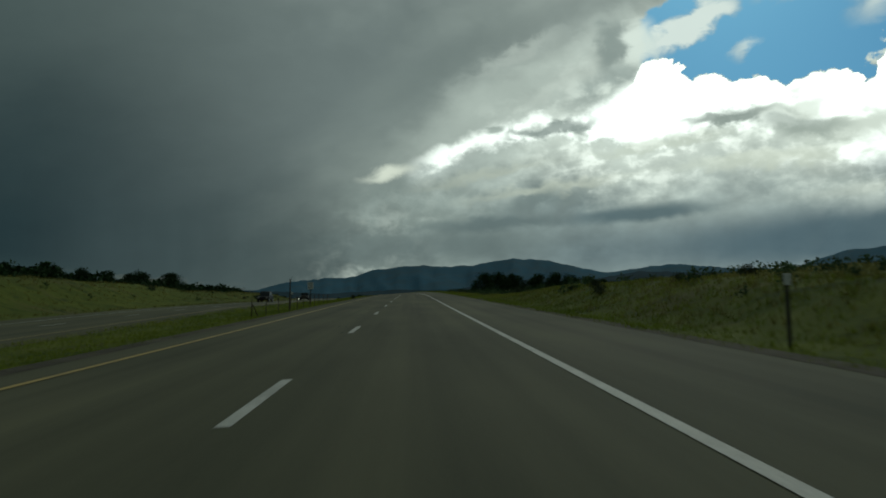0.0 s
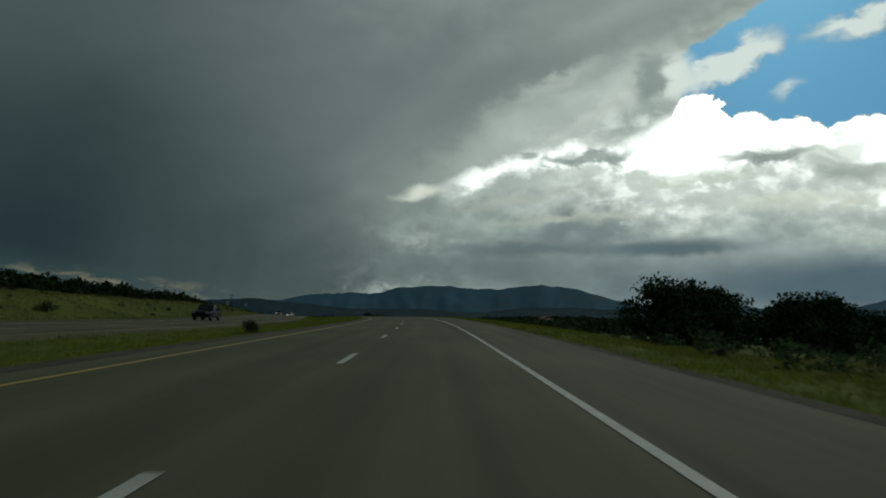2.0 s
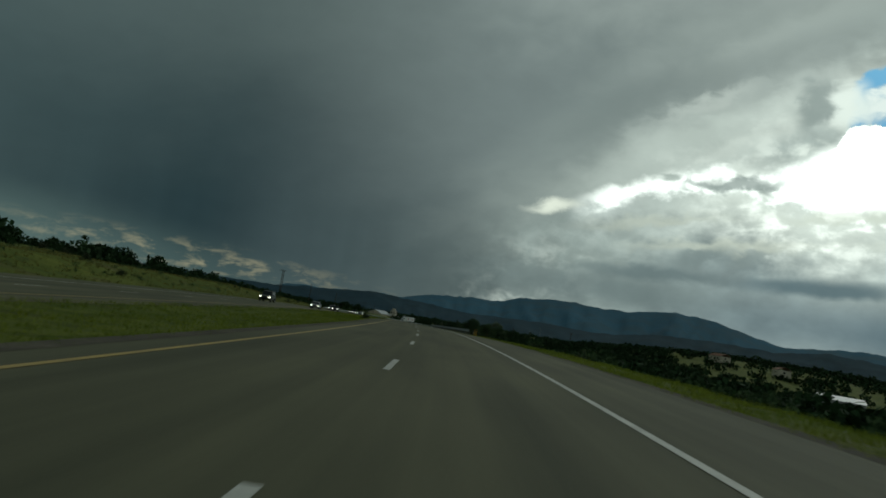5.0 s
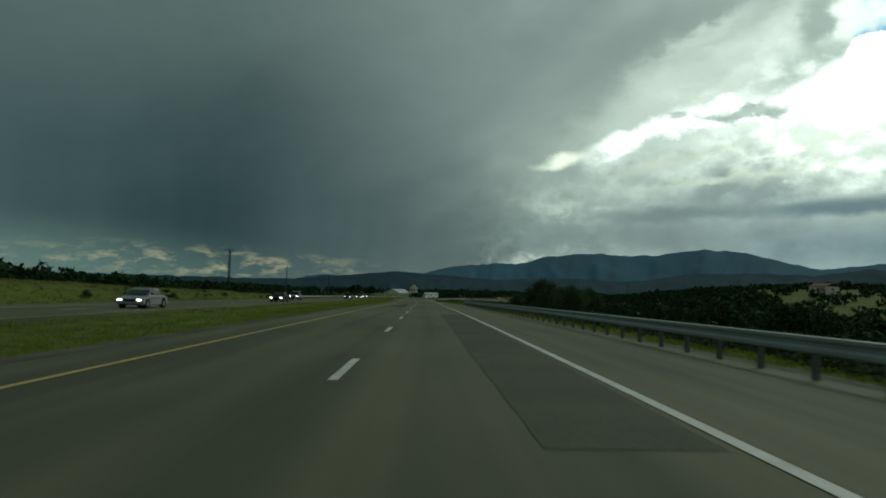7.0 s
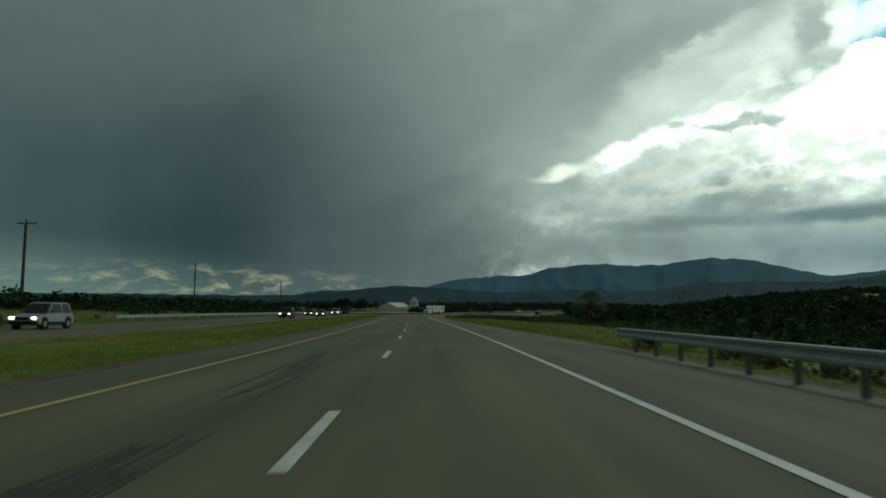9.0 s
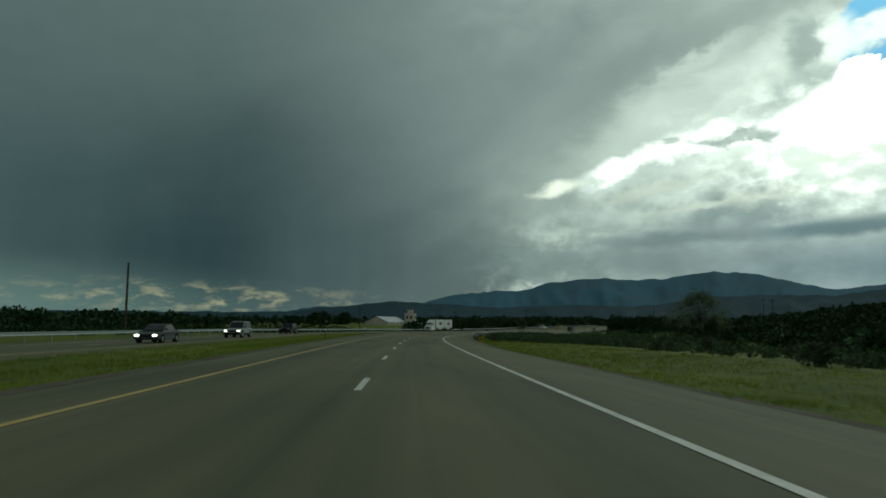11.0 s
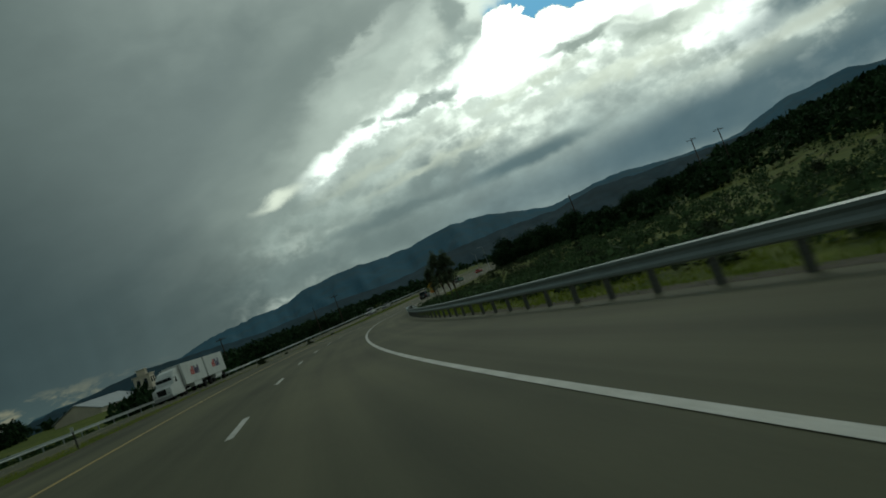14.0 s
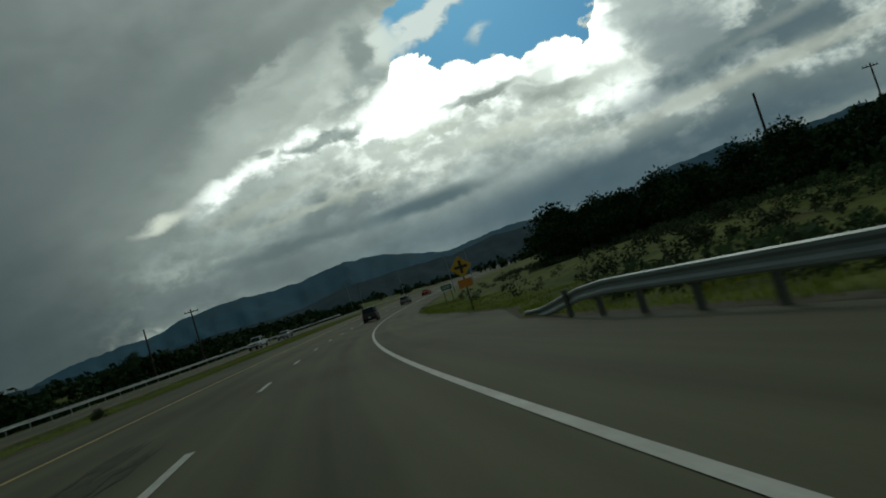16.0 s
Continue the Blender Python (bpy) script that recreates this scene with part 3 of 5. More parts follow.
def carriageway(name, left, right, level):
    """A slab of asphalt from left(s) to right(s), 0.15 m thick."""
    verts, faces = [], []

    def columns(s):
        a, b = left(s), right(s)
        m = 3.02 if a < 0 < b else (a + b) / 2
        return [a - 0.12, a, (a + m) / 2, m, (m + b) / 2, b, b + 0.12]

    for s in ROAD_S:
        for k, u in enumerate(columns(s)):
            drop = -0.2 if k in (0, 6) else 0.0
            verts.append(at(s, u, level(s, u) + drop))
    n = 7
    for i in range(len(ROAD_S) - 1):
        for j in range(n - 1):
            faces.append((i * n + j, i * n + j + 1, (i + 1) * n + j + 1, (i + 1) * n + j))
    ob = part(name, (verts, faces), ASPHALT)
    layer = ob.data.uv_layers.new(name="UVMap")
    across = [u for s in ROAD_S for u in columns(s)]
    for loop in ob.data.loops:
        layer.data[loop.index].uv = (across[loop.vertex_index], ROAD_S[loop.vertex_index // 7])
    return ob


road = tagged(carriageway("road", edge_left, edge_right, lambda s, u: 0.0), "worn grey-brown asphalt carriageway with two lanes", "road", kind="structure")
road_opposite = tagged(carriageway("road_opposite", opp_far, opp_near, lambda s, u: opposite(s)), "worn grey asphalt carriageway beyond the median", "road", kind="structure")


def strip(name, u0, u1, s0, s1, material, z=0.006, parent=None, ds=2.0, level=None, jag=0.0):
    ss = list(np.linspace(s0, s1, max(2, int((s1 - s0) / ds) + 1)))
    f0 = u0 if callable(u0) else (lambda s: u0)
    f1 = u1 if callable(u1) else (lambda s: u1)
    verts, faces = [], []
    for s in ss:
        zz = z + (level(s) if level else 0.0)
        j = jag * noise.noise((s * 0.9, f0(s), 3)) if jag else 0.0
        verts += [at(s, f0(s) + j, zz), at(s, f1(s) + j * 0.7, zz)]
    for i in range(len(ss) - 1):
        faces.append((2 * i, 2 * i + 1, 2 * i + 3, 2 * i + 2))
    return part(name, (verts, faces), material, parent)


strip("edge_line", 2.85, 2.96, -60, 1090, PAINT, parent=road)["label"] = "white edge line"
strip("median_line", -2.91, -2.80, -60, 1090, YELLOW, parent=road)["label"] = "yellow median line"
for nm, a, b in (("gravel_shoulder", lambda s: edge_right(s) - 0.03 + 0.05 * noise.noise((s * 0.7, 0, 0)), lambda s: edge_right(s) + 0.38), ("gravel_shoulder", lambda s: edge_left(s) - 0.4, lambda s: edge_left(s) + 0.03 + 0.05 * noise.noise((s * 0.7, 5, 0)))):
    tagged(strip(nm, a, b, -60, 1090, GRAVEL, z=0.004, ds=1.0), "pale gravel along the edge of the asphalt", "gravel", kind="structure")
PHASE, CYCLE, DASH = 5.33, 10.66, 2.67
for k in range(-6, 80):
    s0 = PHASE + k * CYCLE
    strip("lane_mark", -0.05, 0.06, s0, s0 + DASH, PAINT, parent=road, ds=1.4)
strip("edge_line", lambda s: opp_near(s) - 0.65, lambda s: opp_near(s) - 0.55, -60, 1090, YELLOW, parent=road_opposite, level=opposite)
strip("edge_line", lambda s: opp_near(s) - 6.5, lambda s: opp_near(s) - 6.4, -60, 1090, PAINT, parent=road_opposite, level=opposite)
for k in range(-6, 80):
    strip("lane_mark", lambda s: opp_near(s) - 3.55, lambda s: opp_near(s) - 3.45, 2 + k * CYCLE, 2 + k * CYCLE + DASH, PAINT, parent=road_opposite, level=opposite)

# ---- mountains round the plain ----
def ridge(name, profile, dist, material, label, deep, rough):
    """A range of mountains seen round the plain: profile holds bearings and heights in degrees."""
    bearings = np.arange(-75, 80, 0.3)
    rows, verts, faces = 14, [], []
    for i, az in enumerate(bearings):
        mid = Vector((lerp(az, [5, 25], [-40, -95]), lerp(az, [5, 25], [330, 560]), 5.0))
        el = lerp(az, [p[0] for p in profile], [p[1] for p in profile])
        el += 0.1 * rough * noise.fractal((az * 0.7, dist * 0.01, 0), 0.6, 2.2, 7)
        for j in range(rows):
            f = j / (rows - 1)
            bend = az + 1.5 * noise.noise((az * 0.2, f * 2.0, 8))
            d = dist * (1 - deep * (1 - f))
            spur = noise.fractal((bend * 0.55, f * 1.2, dist * 0.01), 0.9, 2.0, 4) * 0.28 * math.sin(math.pi * f) ** 0.8
            hgt = math.tan(radians(el)) * dist * max(0.0, f ** 1.15 + spur * 0.6)
            verts.append(mid + Vector((math.sin(radians(az)) * d, math.cos(radians(az)) * d, hgt - 30 * (1 - f))))
    for i in range(len(bearings) - 1):
        for j in range(rows - 1):
            faces.append((i * rows + j, (i + 1) * rows + j, (i + 1) * rows + j + 1, i * rows + j + 1))
    ob = part(name, (verts, faces), material)
    for f in ob.data.polygons:
        f.use_smooth = True
    return tagged(ob, label, "mountains", kind="structure")


BACK = [(-75, 0.5), (-45, 0.4), (-30, 0.4), (-26, 0.65), (-25, 1.05), (-23.5, 1.25), (-22.5, 1.2), (-20, 1.35), (-18.5, 1.5), (-17, 1.65), (-16, 1.55), (-15, 1.65), (-13.4, 2.1), (-12, 2.3), (-10.1, 2.45), (-9, 2.6), (-7.4, 2.6), (-6.6, 2.75), (-5, 3.2), (-3, 3.45), (-0.4, 3.55), (1.8, 3.4), (3, 3.5), (4, 3.45), (5, 3.6), (6, 3.8), (7, 3.9), (7.8, 4.0), (8.6, 3.9), (9.3, 3.95), (10.3, 3.85), (11.2, 3.75), (11.7, 3.65), (12.7, 3.4), (13.8, 3.1), (14.5, 2.95), (15, 2.9), (16.1, 2.6), (17, 2.55), (18, 2.7), (19, 2.8), (20.6, 2.95), (22.2, 3.1), (23.5, 3.1), (25, 2.95), (26.5, 2.75), (28, 2.55), (30.4, 2.5), (31.5, 2.4), (33, 2.5), (34, 2.95), (35.9, 3.5), (37, 3.65), (39, 3.75), (40.6, 3.9), (41.5, 3.65), (43, 3.4), (45, 3.25), (47, 3.35), (49, 3.5), (55, 3.0), (65, 2.0), (80, 1.0)]
FRONT = [(-82.5, 0.78), (-44.0, 0.67), (-26.4, 0.78), (-22.0, 1.22), (-17.6, 1.67), (-13.2, 1.44), (-8.8, 1.22), (-3.3, 1.44), (2.2, 1.33), (6.6, 2.00), (12.1, 2.22), (16.5, 2.11), (20.9, 2.67), (25.3, 2.44), (33.0, 2.22), (49.5, 2.44), (88.0, 1.11)]
ridge("mountain_range", BACK, 4400, FAR, "forested mountain range under cloud, tinted blue-grey for haze", 0.35, 1.0)
ridge("foothills", FRONT, 3300, FOOT, "dark foothills before the mountains, tinted blue for haze", 0.3, 1.0)
# ---- guardrails ----
def guardrail(label, u, s0, s1, level=None, gap=1.72, face=-1, turn_down=False, height=0.6):
    """A W-beam on posts from s0 to s1; face: -1 when the beam faces the near carriageway."""
    rail = tagged(new("guardrail"), label, "guardrail", group="guardrails")
    side = (lambda s: opp_far(s) - 0.35) if u is None else (lambda s: u)
    rail.location = at(s0, side(s0))
    lev = level or (lambda s: 0.0)
    prof = [(0.0, 0.0), (0.035, -0.02), (0.035, -0.06), (0.0, -0.1), (0.0, -0.14), (0.035, -0.18), (0.035, -0.22), (0.0, -0.245)]
    ss = list(np.arange(s0, s1 + 0.01, 1.5))
    verts, faces = [], []
    n = len(prof)
    for back in (0.0, 0.008):
        for s in ss:
            top = height
            if turn_down:
                k = step(s, s1 - 8.0, s1)
                top = height - (height - 0.12) * k
            for d, z in prof:
                verts.append(at(s, side(s) + face * (d - back) + (0.5 * step(s, s1 - 8, s1) if turn_down else 0.0), lev(s) + top + z) - rail.location)
    m = len(ss) * n
    for i in range(len(ss) - 1):
        for j in range(n - 1):
            a = (i * n + j, i * n + j + 1, (i + 1) * n + j + 1, (i + 1) * n + j)
            faces += [a, tuple(m + x for x in reversed(a))]
        faces.append((i * n, (i + 1) * n, m + (i + 1) * n, m + i * n))
        faces.append((i * n + n - 1, m + i * n + n - 1, m + (i + 1) * n + n - 1, (i + 1) * n + n - 1))
    part("beam", (verts, faces), STEEL, rail, "galvanised W-beam")
    bm = bmesh.new()
    bmesh.ops.create_cube(bm, size=1, matrix=Matrix.Translation((0, 0, 0.14)) @ Matrix.Diagonal((0.09, 0.11, 0.9, 1)))
    bmesh.ops.bevel(bm, geom=bm.edges[:], offset=0.01, segments=1, affect="EDGES")
    post_mesh = bpy.data.meshes.new("post")
    bm.to_mesh(post_mesh)
    bm.free()
    post_mesh.materials.append(POST if face < 0 else STEEL)
    s = s0 + 0.4
    while s < s1 - (4 if turn_down else 0):
        p = new("post", post_mesh)
        p.parent = rail
        p.matrix_local = Matrix.Translation(at(s, side(s) - face * 0.1, lev(s)) - rail.location) @ pose(0, 0, 0, 0, 0, heading(s))
        s += gap
    return rail


guardrail("galvanised steel guardrail on posts beside the shoulder", 6.17, 281, 374)
guardrail("galvanised steel guardrail on posts round the bend", 5.95, 497, 647, turn_down=True)
guardrail("galvanised steel guardrail along the far carriageway", None, 412, 800, level=opposite, gap=3.2, face=1)
# ---- trees and bushes ----
rng = np.random.default_rng(7)


def leaf_cloud(centres, radii, count, size, squash=0.85):
    """Small leaf faces spread through ball-shaped clumps, denser towards their outside."""
    k = rng.integers(0, len(centres), count)
    d = rng.normal(size=(count, 3))
    d /= np.linalg.norm(d, axis=1)[:, None]
    r = radii[k] * (0.35 + 0.75 * rng.random(count) ** 0.6)
    c = centres[k] + d * r[:, None] * np.array([1, 1, squash])
    a = rng.normal(size=(count, 3))
    a /= np.linalg.norm(a, axis=1)[:, None]
    b = np.cross(a, rng.normal(size=(count, 3)))
    b /= np.linalg.norm(b, axis=1)[:, None]
    sz = size * (0.6 + 0.8 * rng.random(count))[:, None]
    v = np.stack([c - a * sz, c + b * sz * 0.6, c + a * sz, c - b * sz * 0.6], 1).reshape(-1, 3)
    f = np.arange(count * 4).reshape(-1, 4)
    return v.tolist(), f.tolist()


def limb(bm, p0, p1, r0, r1, sides=7):
    axis = Vector(p1) - Vector(p0)
    m = Matrix.Translation((Vector(p0) + Vector(p1)) / 2) @ axis.to_track_quat("Z", "Y").to_matrix().to_4x4()
    bmesh.ops.create_cone(bm, cap_ends=True, segments=sides, radius1=r0, radius2=r1, depth=axis.length, matrix=m)


def tree_model(kind, height, width, clumps, leaves, size, leaf, bare=0.12, top=0.7, limbs=9, girth=0.035, clump=0.14, split=0.12):
    """A tree: tapered trunk with limbs, and a crown of small leaves. Made once at the origin."""
    tree = tagged(new(kind), "x", "tree")
    pts, rad = [], []
    for i in range(clumps):
        t = bare + (1 - bare) * rng.random() ** 0.8
        prof = math.sin(math.pi * min(1.0, 0.18 + 0.78 * t)) ** top
        a, q = rng.random() * 2 * math.pi, rng.random() ** 0.5
        pts.append((math.cos(a) * q * width / 2 * prof, math.sin(a) * q * width / 2 * prof, t * height * (0.92 - 0.12 * q)))
        rad.append(width * clump * (0.55 + 0.9 * rng.random()))
    bm = bmesh.new()
    limb(bm, (0, 0, -0.25), (0.03, 0.02, height * 0.55), height * girth, height * girth * 0.5, 8)
    for p in pts[: min(len(pts), limbs)]:
        z = height * (split + 0.25 * rng.random())
        z = min(z, p[2] * 0.8)
        bend = (p[0] * 0.45 + 0.02, p[1] * 0.45, z + (p[2] - z) * 0.6)
        limb(bm, (0.02, 0.01, z), bend, height * girth * 0.4, height * girth * 0.25, 5)
        limb(bm, bend, p, height * girth * 0.25, height * girth * 0.1, 4)
    part("trunk", bm, BARK, tree)
    part("crown", leaf_cloud(np.array(pts), np.array(rad), leaves, size), leaf, tree)
    return tree


JUNIPERS = [tree_model("juniper", 2.6, w, 34, 5600, 0.075, LEAF, 0.03, limbs=6, girth=0.02, clump=0.19) for w in (3.0, 2.6, 3.4)]
DISTANT = [tree_model("juniper", 2.6, w, 26, 1000, 0.17, LEAF, 0.03, limbs=3, girth=0.02, clump=0.18) for w in (3.1, 2.7, 3.6)]
ELMS = [
    tree_model("elm_tree", 4.4, 4.2, 60, 9000, 0.06, LEAF_LIGHT, 0.12, limbs=16, girth=0.016, clump=0.11),
    tree_model("elm_tree", 5.6, 1.5, 60, 6500, 0.042, ELM_LEAF, 0.46, top=0.5, limbs=22, girth=0.009, clump=0.13, split=0.2),
    tree_model("elm_tree", 4.4, 5.4, 90, 5200, 0.06, ELM_LEAF, 0.3, limbs=40, girth=0.014, clump=0.075),
]
SAGES = [tree_model("sagebrush", 0.7, 1.05, 22, 1100, 0.04, SAGE, 0.02, limbs=5, girth=0.012, clump=0.2) for _ in range(2)]
USED = set()


def plant(model, s, u, scale, label, group, category="tree"):
    m = Matrix.Translation(land(s, u)) @ pose(0, 0, 0, 0, 0, rng.random() * 360)
    scale *= WIDE
    if model.name not in USED:
        USED.add(model.name)
        ob = model
        ob.matrix_basis = m
    else:
        ob = copy_thing(model, m)
    ob.scale = (scale * (0.9 + 0.25 * rng.random()), scale * (0.9 + 0.25 * rng.random()), scale)
    return tagged(ob, label, category, group)


JL = "dark green juniper with a dense rounded crown"


def grove(count, s0, s1, u0, u1, lo, hi, models=DISTANT):
    for _ in range(count):
        plant(models[rng.integers(0, 3)], s0 + (s1 - s0) * rng.random(), u0 + (u1 - u0) * rng.random(), lo + (hi - lo) * rng.random(), JL, "junipers on the plain")


# on the hill beyond the far carriageway
grove(18, 40, 130, -40, -62, 0.8, 1.2, JUNIPERS)
for s, u, k in ((148, -42, 1.4), (133, -43, 1.25), (120, -44, 1.2), (141, -47, 1.25), (163, -44, 1.1)):
    plant(JUNIPERS[rng.integers(0, 3)], s, u, k, JL, "junipers on the plain")
grove(22, 110, 260, -38, -62, 0.7, 1.05)
grove(24, 260, 420, -40, -80, 0.8, 1.2)
grove(30, 420, 555, -31, -75, 0.6, 1.05)
grove(20, 740, 880, -32, -62, 0.7, 1.2)
grove(30, 655, 742, -24, -35, 0.9, 1.5)
# beside the near carriageway and down in the valley
for s, u, k in ((116, 12.8, 1.12), (119, 15.5, 1.2), (122, 18.5, 1.2), (121, 22, 1.15), (124, 25.5, 1.25), (128, 29, 1.2), (130, 33, 1.2), (133, 37, 1.25), (126, 42, 1.2), (130, 48, 1.25)):
    plant(JUNIPERS[rng.integers(0, 3)], s, u, k * 1.12, JL, "junipers on the plain")
grove(24, 140, 320, 30, 100, 0.8, 1.2)
grove(12, 318, 352, 22, 60, 0.9, 1.2)
grove(16, 340, 376, 18, 34, 0.75, 1.2, JUNIPERS)
grove(18, 376, 470, 30, 80, 0.8, 1.2)
grove(12, 470, 530, 32, 46, 0.8, 1.2, JUNIPERS)
grove(28, 500, 640, 48, 120, 0.9, 1.4)
grove(14, 660, 740, 30, 64, 0.9, 1.3)
for s, u, k in ((694, 19, 1.25), (698, 20.5, 1.9), (696, 23.5, 1.5), (703, 26, 1.7), (690, 28, 1.6), (684, 33, 1.6), (705, 33, 1.7), (690, 24, 1.5), (682, 28, 1.45), (676, 32, 1.6), (712, 24, 1.7), (692, 37, 1.35), (680, 43, 1.3), (668, 40, 1.25), (660, 44, 1.3), (674, 37, 1.2)):
    plant(JUNIPERS[rng.integers(0, 3)], s, u, k * 1.1, JL, "junipers on the plain")
for s, u, k in ((690, -82, 1.9), (684, -86, 2.0), (695, -84, 1.7), (676, -84, 1.8), (712, -58.5, 0.6), (705, -62, 0.6)):
    plant(DISTANT[rng.integers(0, 3)], s, u, k, JL, "junipers on the plain")
EL_LABEL = "leafy green elm with an open crown behind the guardrail"
for s, u, k in ((358, 14.0, 1.15), (363, 17.5, 1.05), (369, 21.0, 1.1), (356.5, 17.0, 0.95), (361, 11.8, 0.7)):
    plant(ELMS[0], s, u, k, EL_LABEL, "roadside elms")
plant(ELMS[0], 722, -29.0, 1.35, "leafy green elm behind the far guardrail", "roadside elms")
plant(ELMS[2], 562, 40.7, 2.0, "thin-crowned elm above dark scrub", "roadside elms")
for s, u, k in ((559, 42, 0.95), (561, 38.5, 0.8), (566, 43.5, 1.0)):
    plant(ELMS[0], s, u, k, EL_LABEL, "roadside elms")
for s, u, k in ((603.8, 8.8, 0.8), (603.0, 9.5, 0.78), (604.6, 8.2, 0.62), (603.4, 9.2, 0.7)):
    plant(ELMS[1], s, u, k, "thin grey-green elm with bare lower stems", "roadside elms")
# sagebrush
for _ in range(95):
    s = rng.choice([rng.uniform(-5, 110), rng.uniform(480, 720), rng.uniform(380, 500)])
    plant(SAGES[rng.integers(0, 2)], s, rng.uniform(15, 34) if s > 380 else rng.uniform(8, 12.5), rng.uniform(0.6, 1.4) if s > 120 else rng.uniform(0.3, 0.6), "grey-green sagebrush on dry ground", "sagebrush", "bush")
for _ in range(70):
    s = rng.uniform(0, 470)
    plant(SAGES[rng.integers(0, 2)], s, opp_far(s) - rng.uniform(2.0, 20.0), rng.uniform(0.4, 1.0), "grey-green sagebrush on dry ground", "sagebrush", "bush")
for s, u, k in ((272.7, -4.9, 1.0), (374.5, 7.2, 0.9), (115.5, -7.0, 0.9), (609, -5.6, 0.9), (639.5, -6.4, 0.9), (623, -6.0, 0.5), (655, -6.3, 0.6), (83, 13.0, 1.1)):
    plant(SAGES[0], s, u, k, "green weedy bush on the verge", "verge bushes", "bush")


def woods(name, label, count, spots, n, leaf):
    """Far woods: countless small leaf clumps over the plain."""
    v, f = [], []
    base = 0
    for _ in range(count):
        s, u, r = spots()
        p, r = land(s, u), r * WIDE
        c = np.array([[p.x, p.y, p.z + r * 0.5], [p.x + r * 0.4, p.y, p.z + r * 0.35], [p.x - r * 0.4, p.y + r * 0.2, p.z + r * 0.4]])
        vv, ff = leaf_cloud(c, np.array([r * 0.55, r * 0.45, r * 0.45]), n, r * leaf)
        v += vv
        f += [[i + base for i in q] for q in ff]
        base += 4 * n
    return tagged(part(name, (v, f), LEAF), label, "woods", kind="stuff")


def far_left():
    s = rng.uniform(150, 1500)
    return s, -rng.uniform(70, 480), rng.uniform(2.2, 3.6)


def far_right():
    s = rng.uniform(200, 1400)
    return s, rng.uniform(75, 520), rng.uniform(2.2, 3.6)


def far_ahead():
    return rng.uniform(880, 2400), rng.uniform(-700, 700), rng.uniform(3.0, 5.0)


def belt_left():
    s = rng.uniform(60, 860)
    if 555 < s < 738:
        limit = 0.40 * (s - 566)
        if limit > 28 and rng.random() < 0.75:
            return s, -rng.uniform(25.5, limit), rng.uniform(1.8, 3.2)
        return s, -rng.uniform(92, 140), rng.uniform(3.0, 4.6)
    return s, -rng.uniform(36 if s < 420 else 32, 95), rng.uniform(1.5, 2.5) if s < 560 else rng.uniform(2.2, 3.8)


def belt_right():
    s = rng.choice([rng.uniform(135, 330), rng.uniform(318, 480), rng.uniform(480, 760)])
    return s, rng.uniform(30 if s < 490 else 44 if s < 630 else 30, 125), rng.uniform(1.5, 2.6) if s < 600 else rng.uniform(1.7, 2.8)


woods("scrub_belt", "dense dark juniper scrub beyond the far carriageway", 1500, belt_left, 85, 0.15)
woods("scrub_belt", "dense dark juniper scrub down in the valley", 2500, belt_right, 85, 0.15)
woods("woodland", "dark juniper woodland covering the plain", 1500, far_left, 34, 0.27)
woods("woodland", "dark juniper woodland across the valley", 3000, far_right, 34, 0.27)
woods("woodland", "dark juniper woodland below the foothills", 1700, far_ahead, 34, 0.27)


def scrub(name, label, count, spots, material, lo, hi):
    """Low bushes past counting: leaf clumps on the ground."""
    v, f = [], []
    base = 0
    for _ in range(count):
        s, u = spots()
        q, r = land(s, u), rng.uniform(lo, hi) * WIDE
        c = np.array([[q.x + rng.uniform(-0.4, 0.4) * r, q.y + rng.uniform(-0.4, 0.4) * r, q.z + r * rng.uniform(0.25, 0.5)] for _k in range(3)])
        vv, ff = leaf_cloud(c, np.array([r * 0.55, r * 0.45, r * 0.4]), 44, r * 0.13)
        v += vv
        f += [[i + base for i in t] for t in ff]
        base += 44 * 4
    return tagged(part(name, (v, f), material), label, "scrub", kind="stuff")


def scrub_right():
    s = rng.choice([rng.uniform(500, 730), rng.uniform(385, 500), rng.uniform(90, 330), rng.uniform(500, 730)])
    lo = 16 if 385 < s < 497 else 9.5 if s < 650 else 24
    return s, lo + rng.random() ** 1.3 * 50


def scrub_bank():
    return rng.uniform(-5, 112), 8.5 + 26 * rng.random() ** 1.2


def scrub_left():
    s = rng.uniform(0, 560)
    return s, opp_far(s) - 2.5 - rng.random() * 30


scrub("sage_scrub", "grey-green sagebrush scrub on the slope", 1500, scrub_right, SAGE, 0.3, 0.75)
scrub("green_scrub", "low dark green scrub on the slope", 2200, scrub_right, LEAF_LIGHT, 0.35, 1.1)
scrub("bank_scrub", "low dark green scrub on the cut bank", 420, scrub_bank, LEAF_LIGHT, 0.25, 0.6)
def scrub_rail():
    return rng.uniform(425, 645), -25.0 - 40 * rng.random() ** 1.3


scrub("rail_scrub", "low dark juniper scrub behind the far guardrail", 1500, scrub_rail, LEAF, 0.6, 1.15)
def scrub_bend():
    s = rng.uniform(540, 700)
    return s, (7.6 if s < 648 else 22) + 28 * rng.random() ** 1.2


scrub("bend_scrub", "thick dark green scrub beside the bend", 1300, scrub_bend, LEAF_LIGHT, 0.4, 1.0)


def scrub_valley():
    s = rng.uniform(140, 440)
    return s, (15 if s < 376 else 24) + 75 * rng.random() ** 1.3


def scrub_behind_rail():
    s = rng.choice([rng.uniform(283, 374), rng.uniform(499, 646), rng.uniform(499, 646)])
    return s, 7.7 + 3.6 * rng.random() ** 1.4


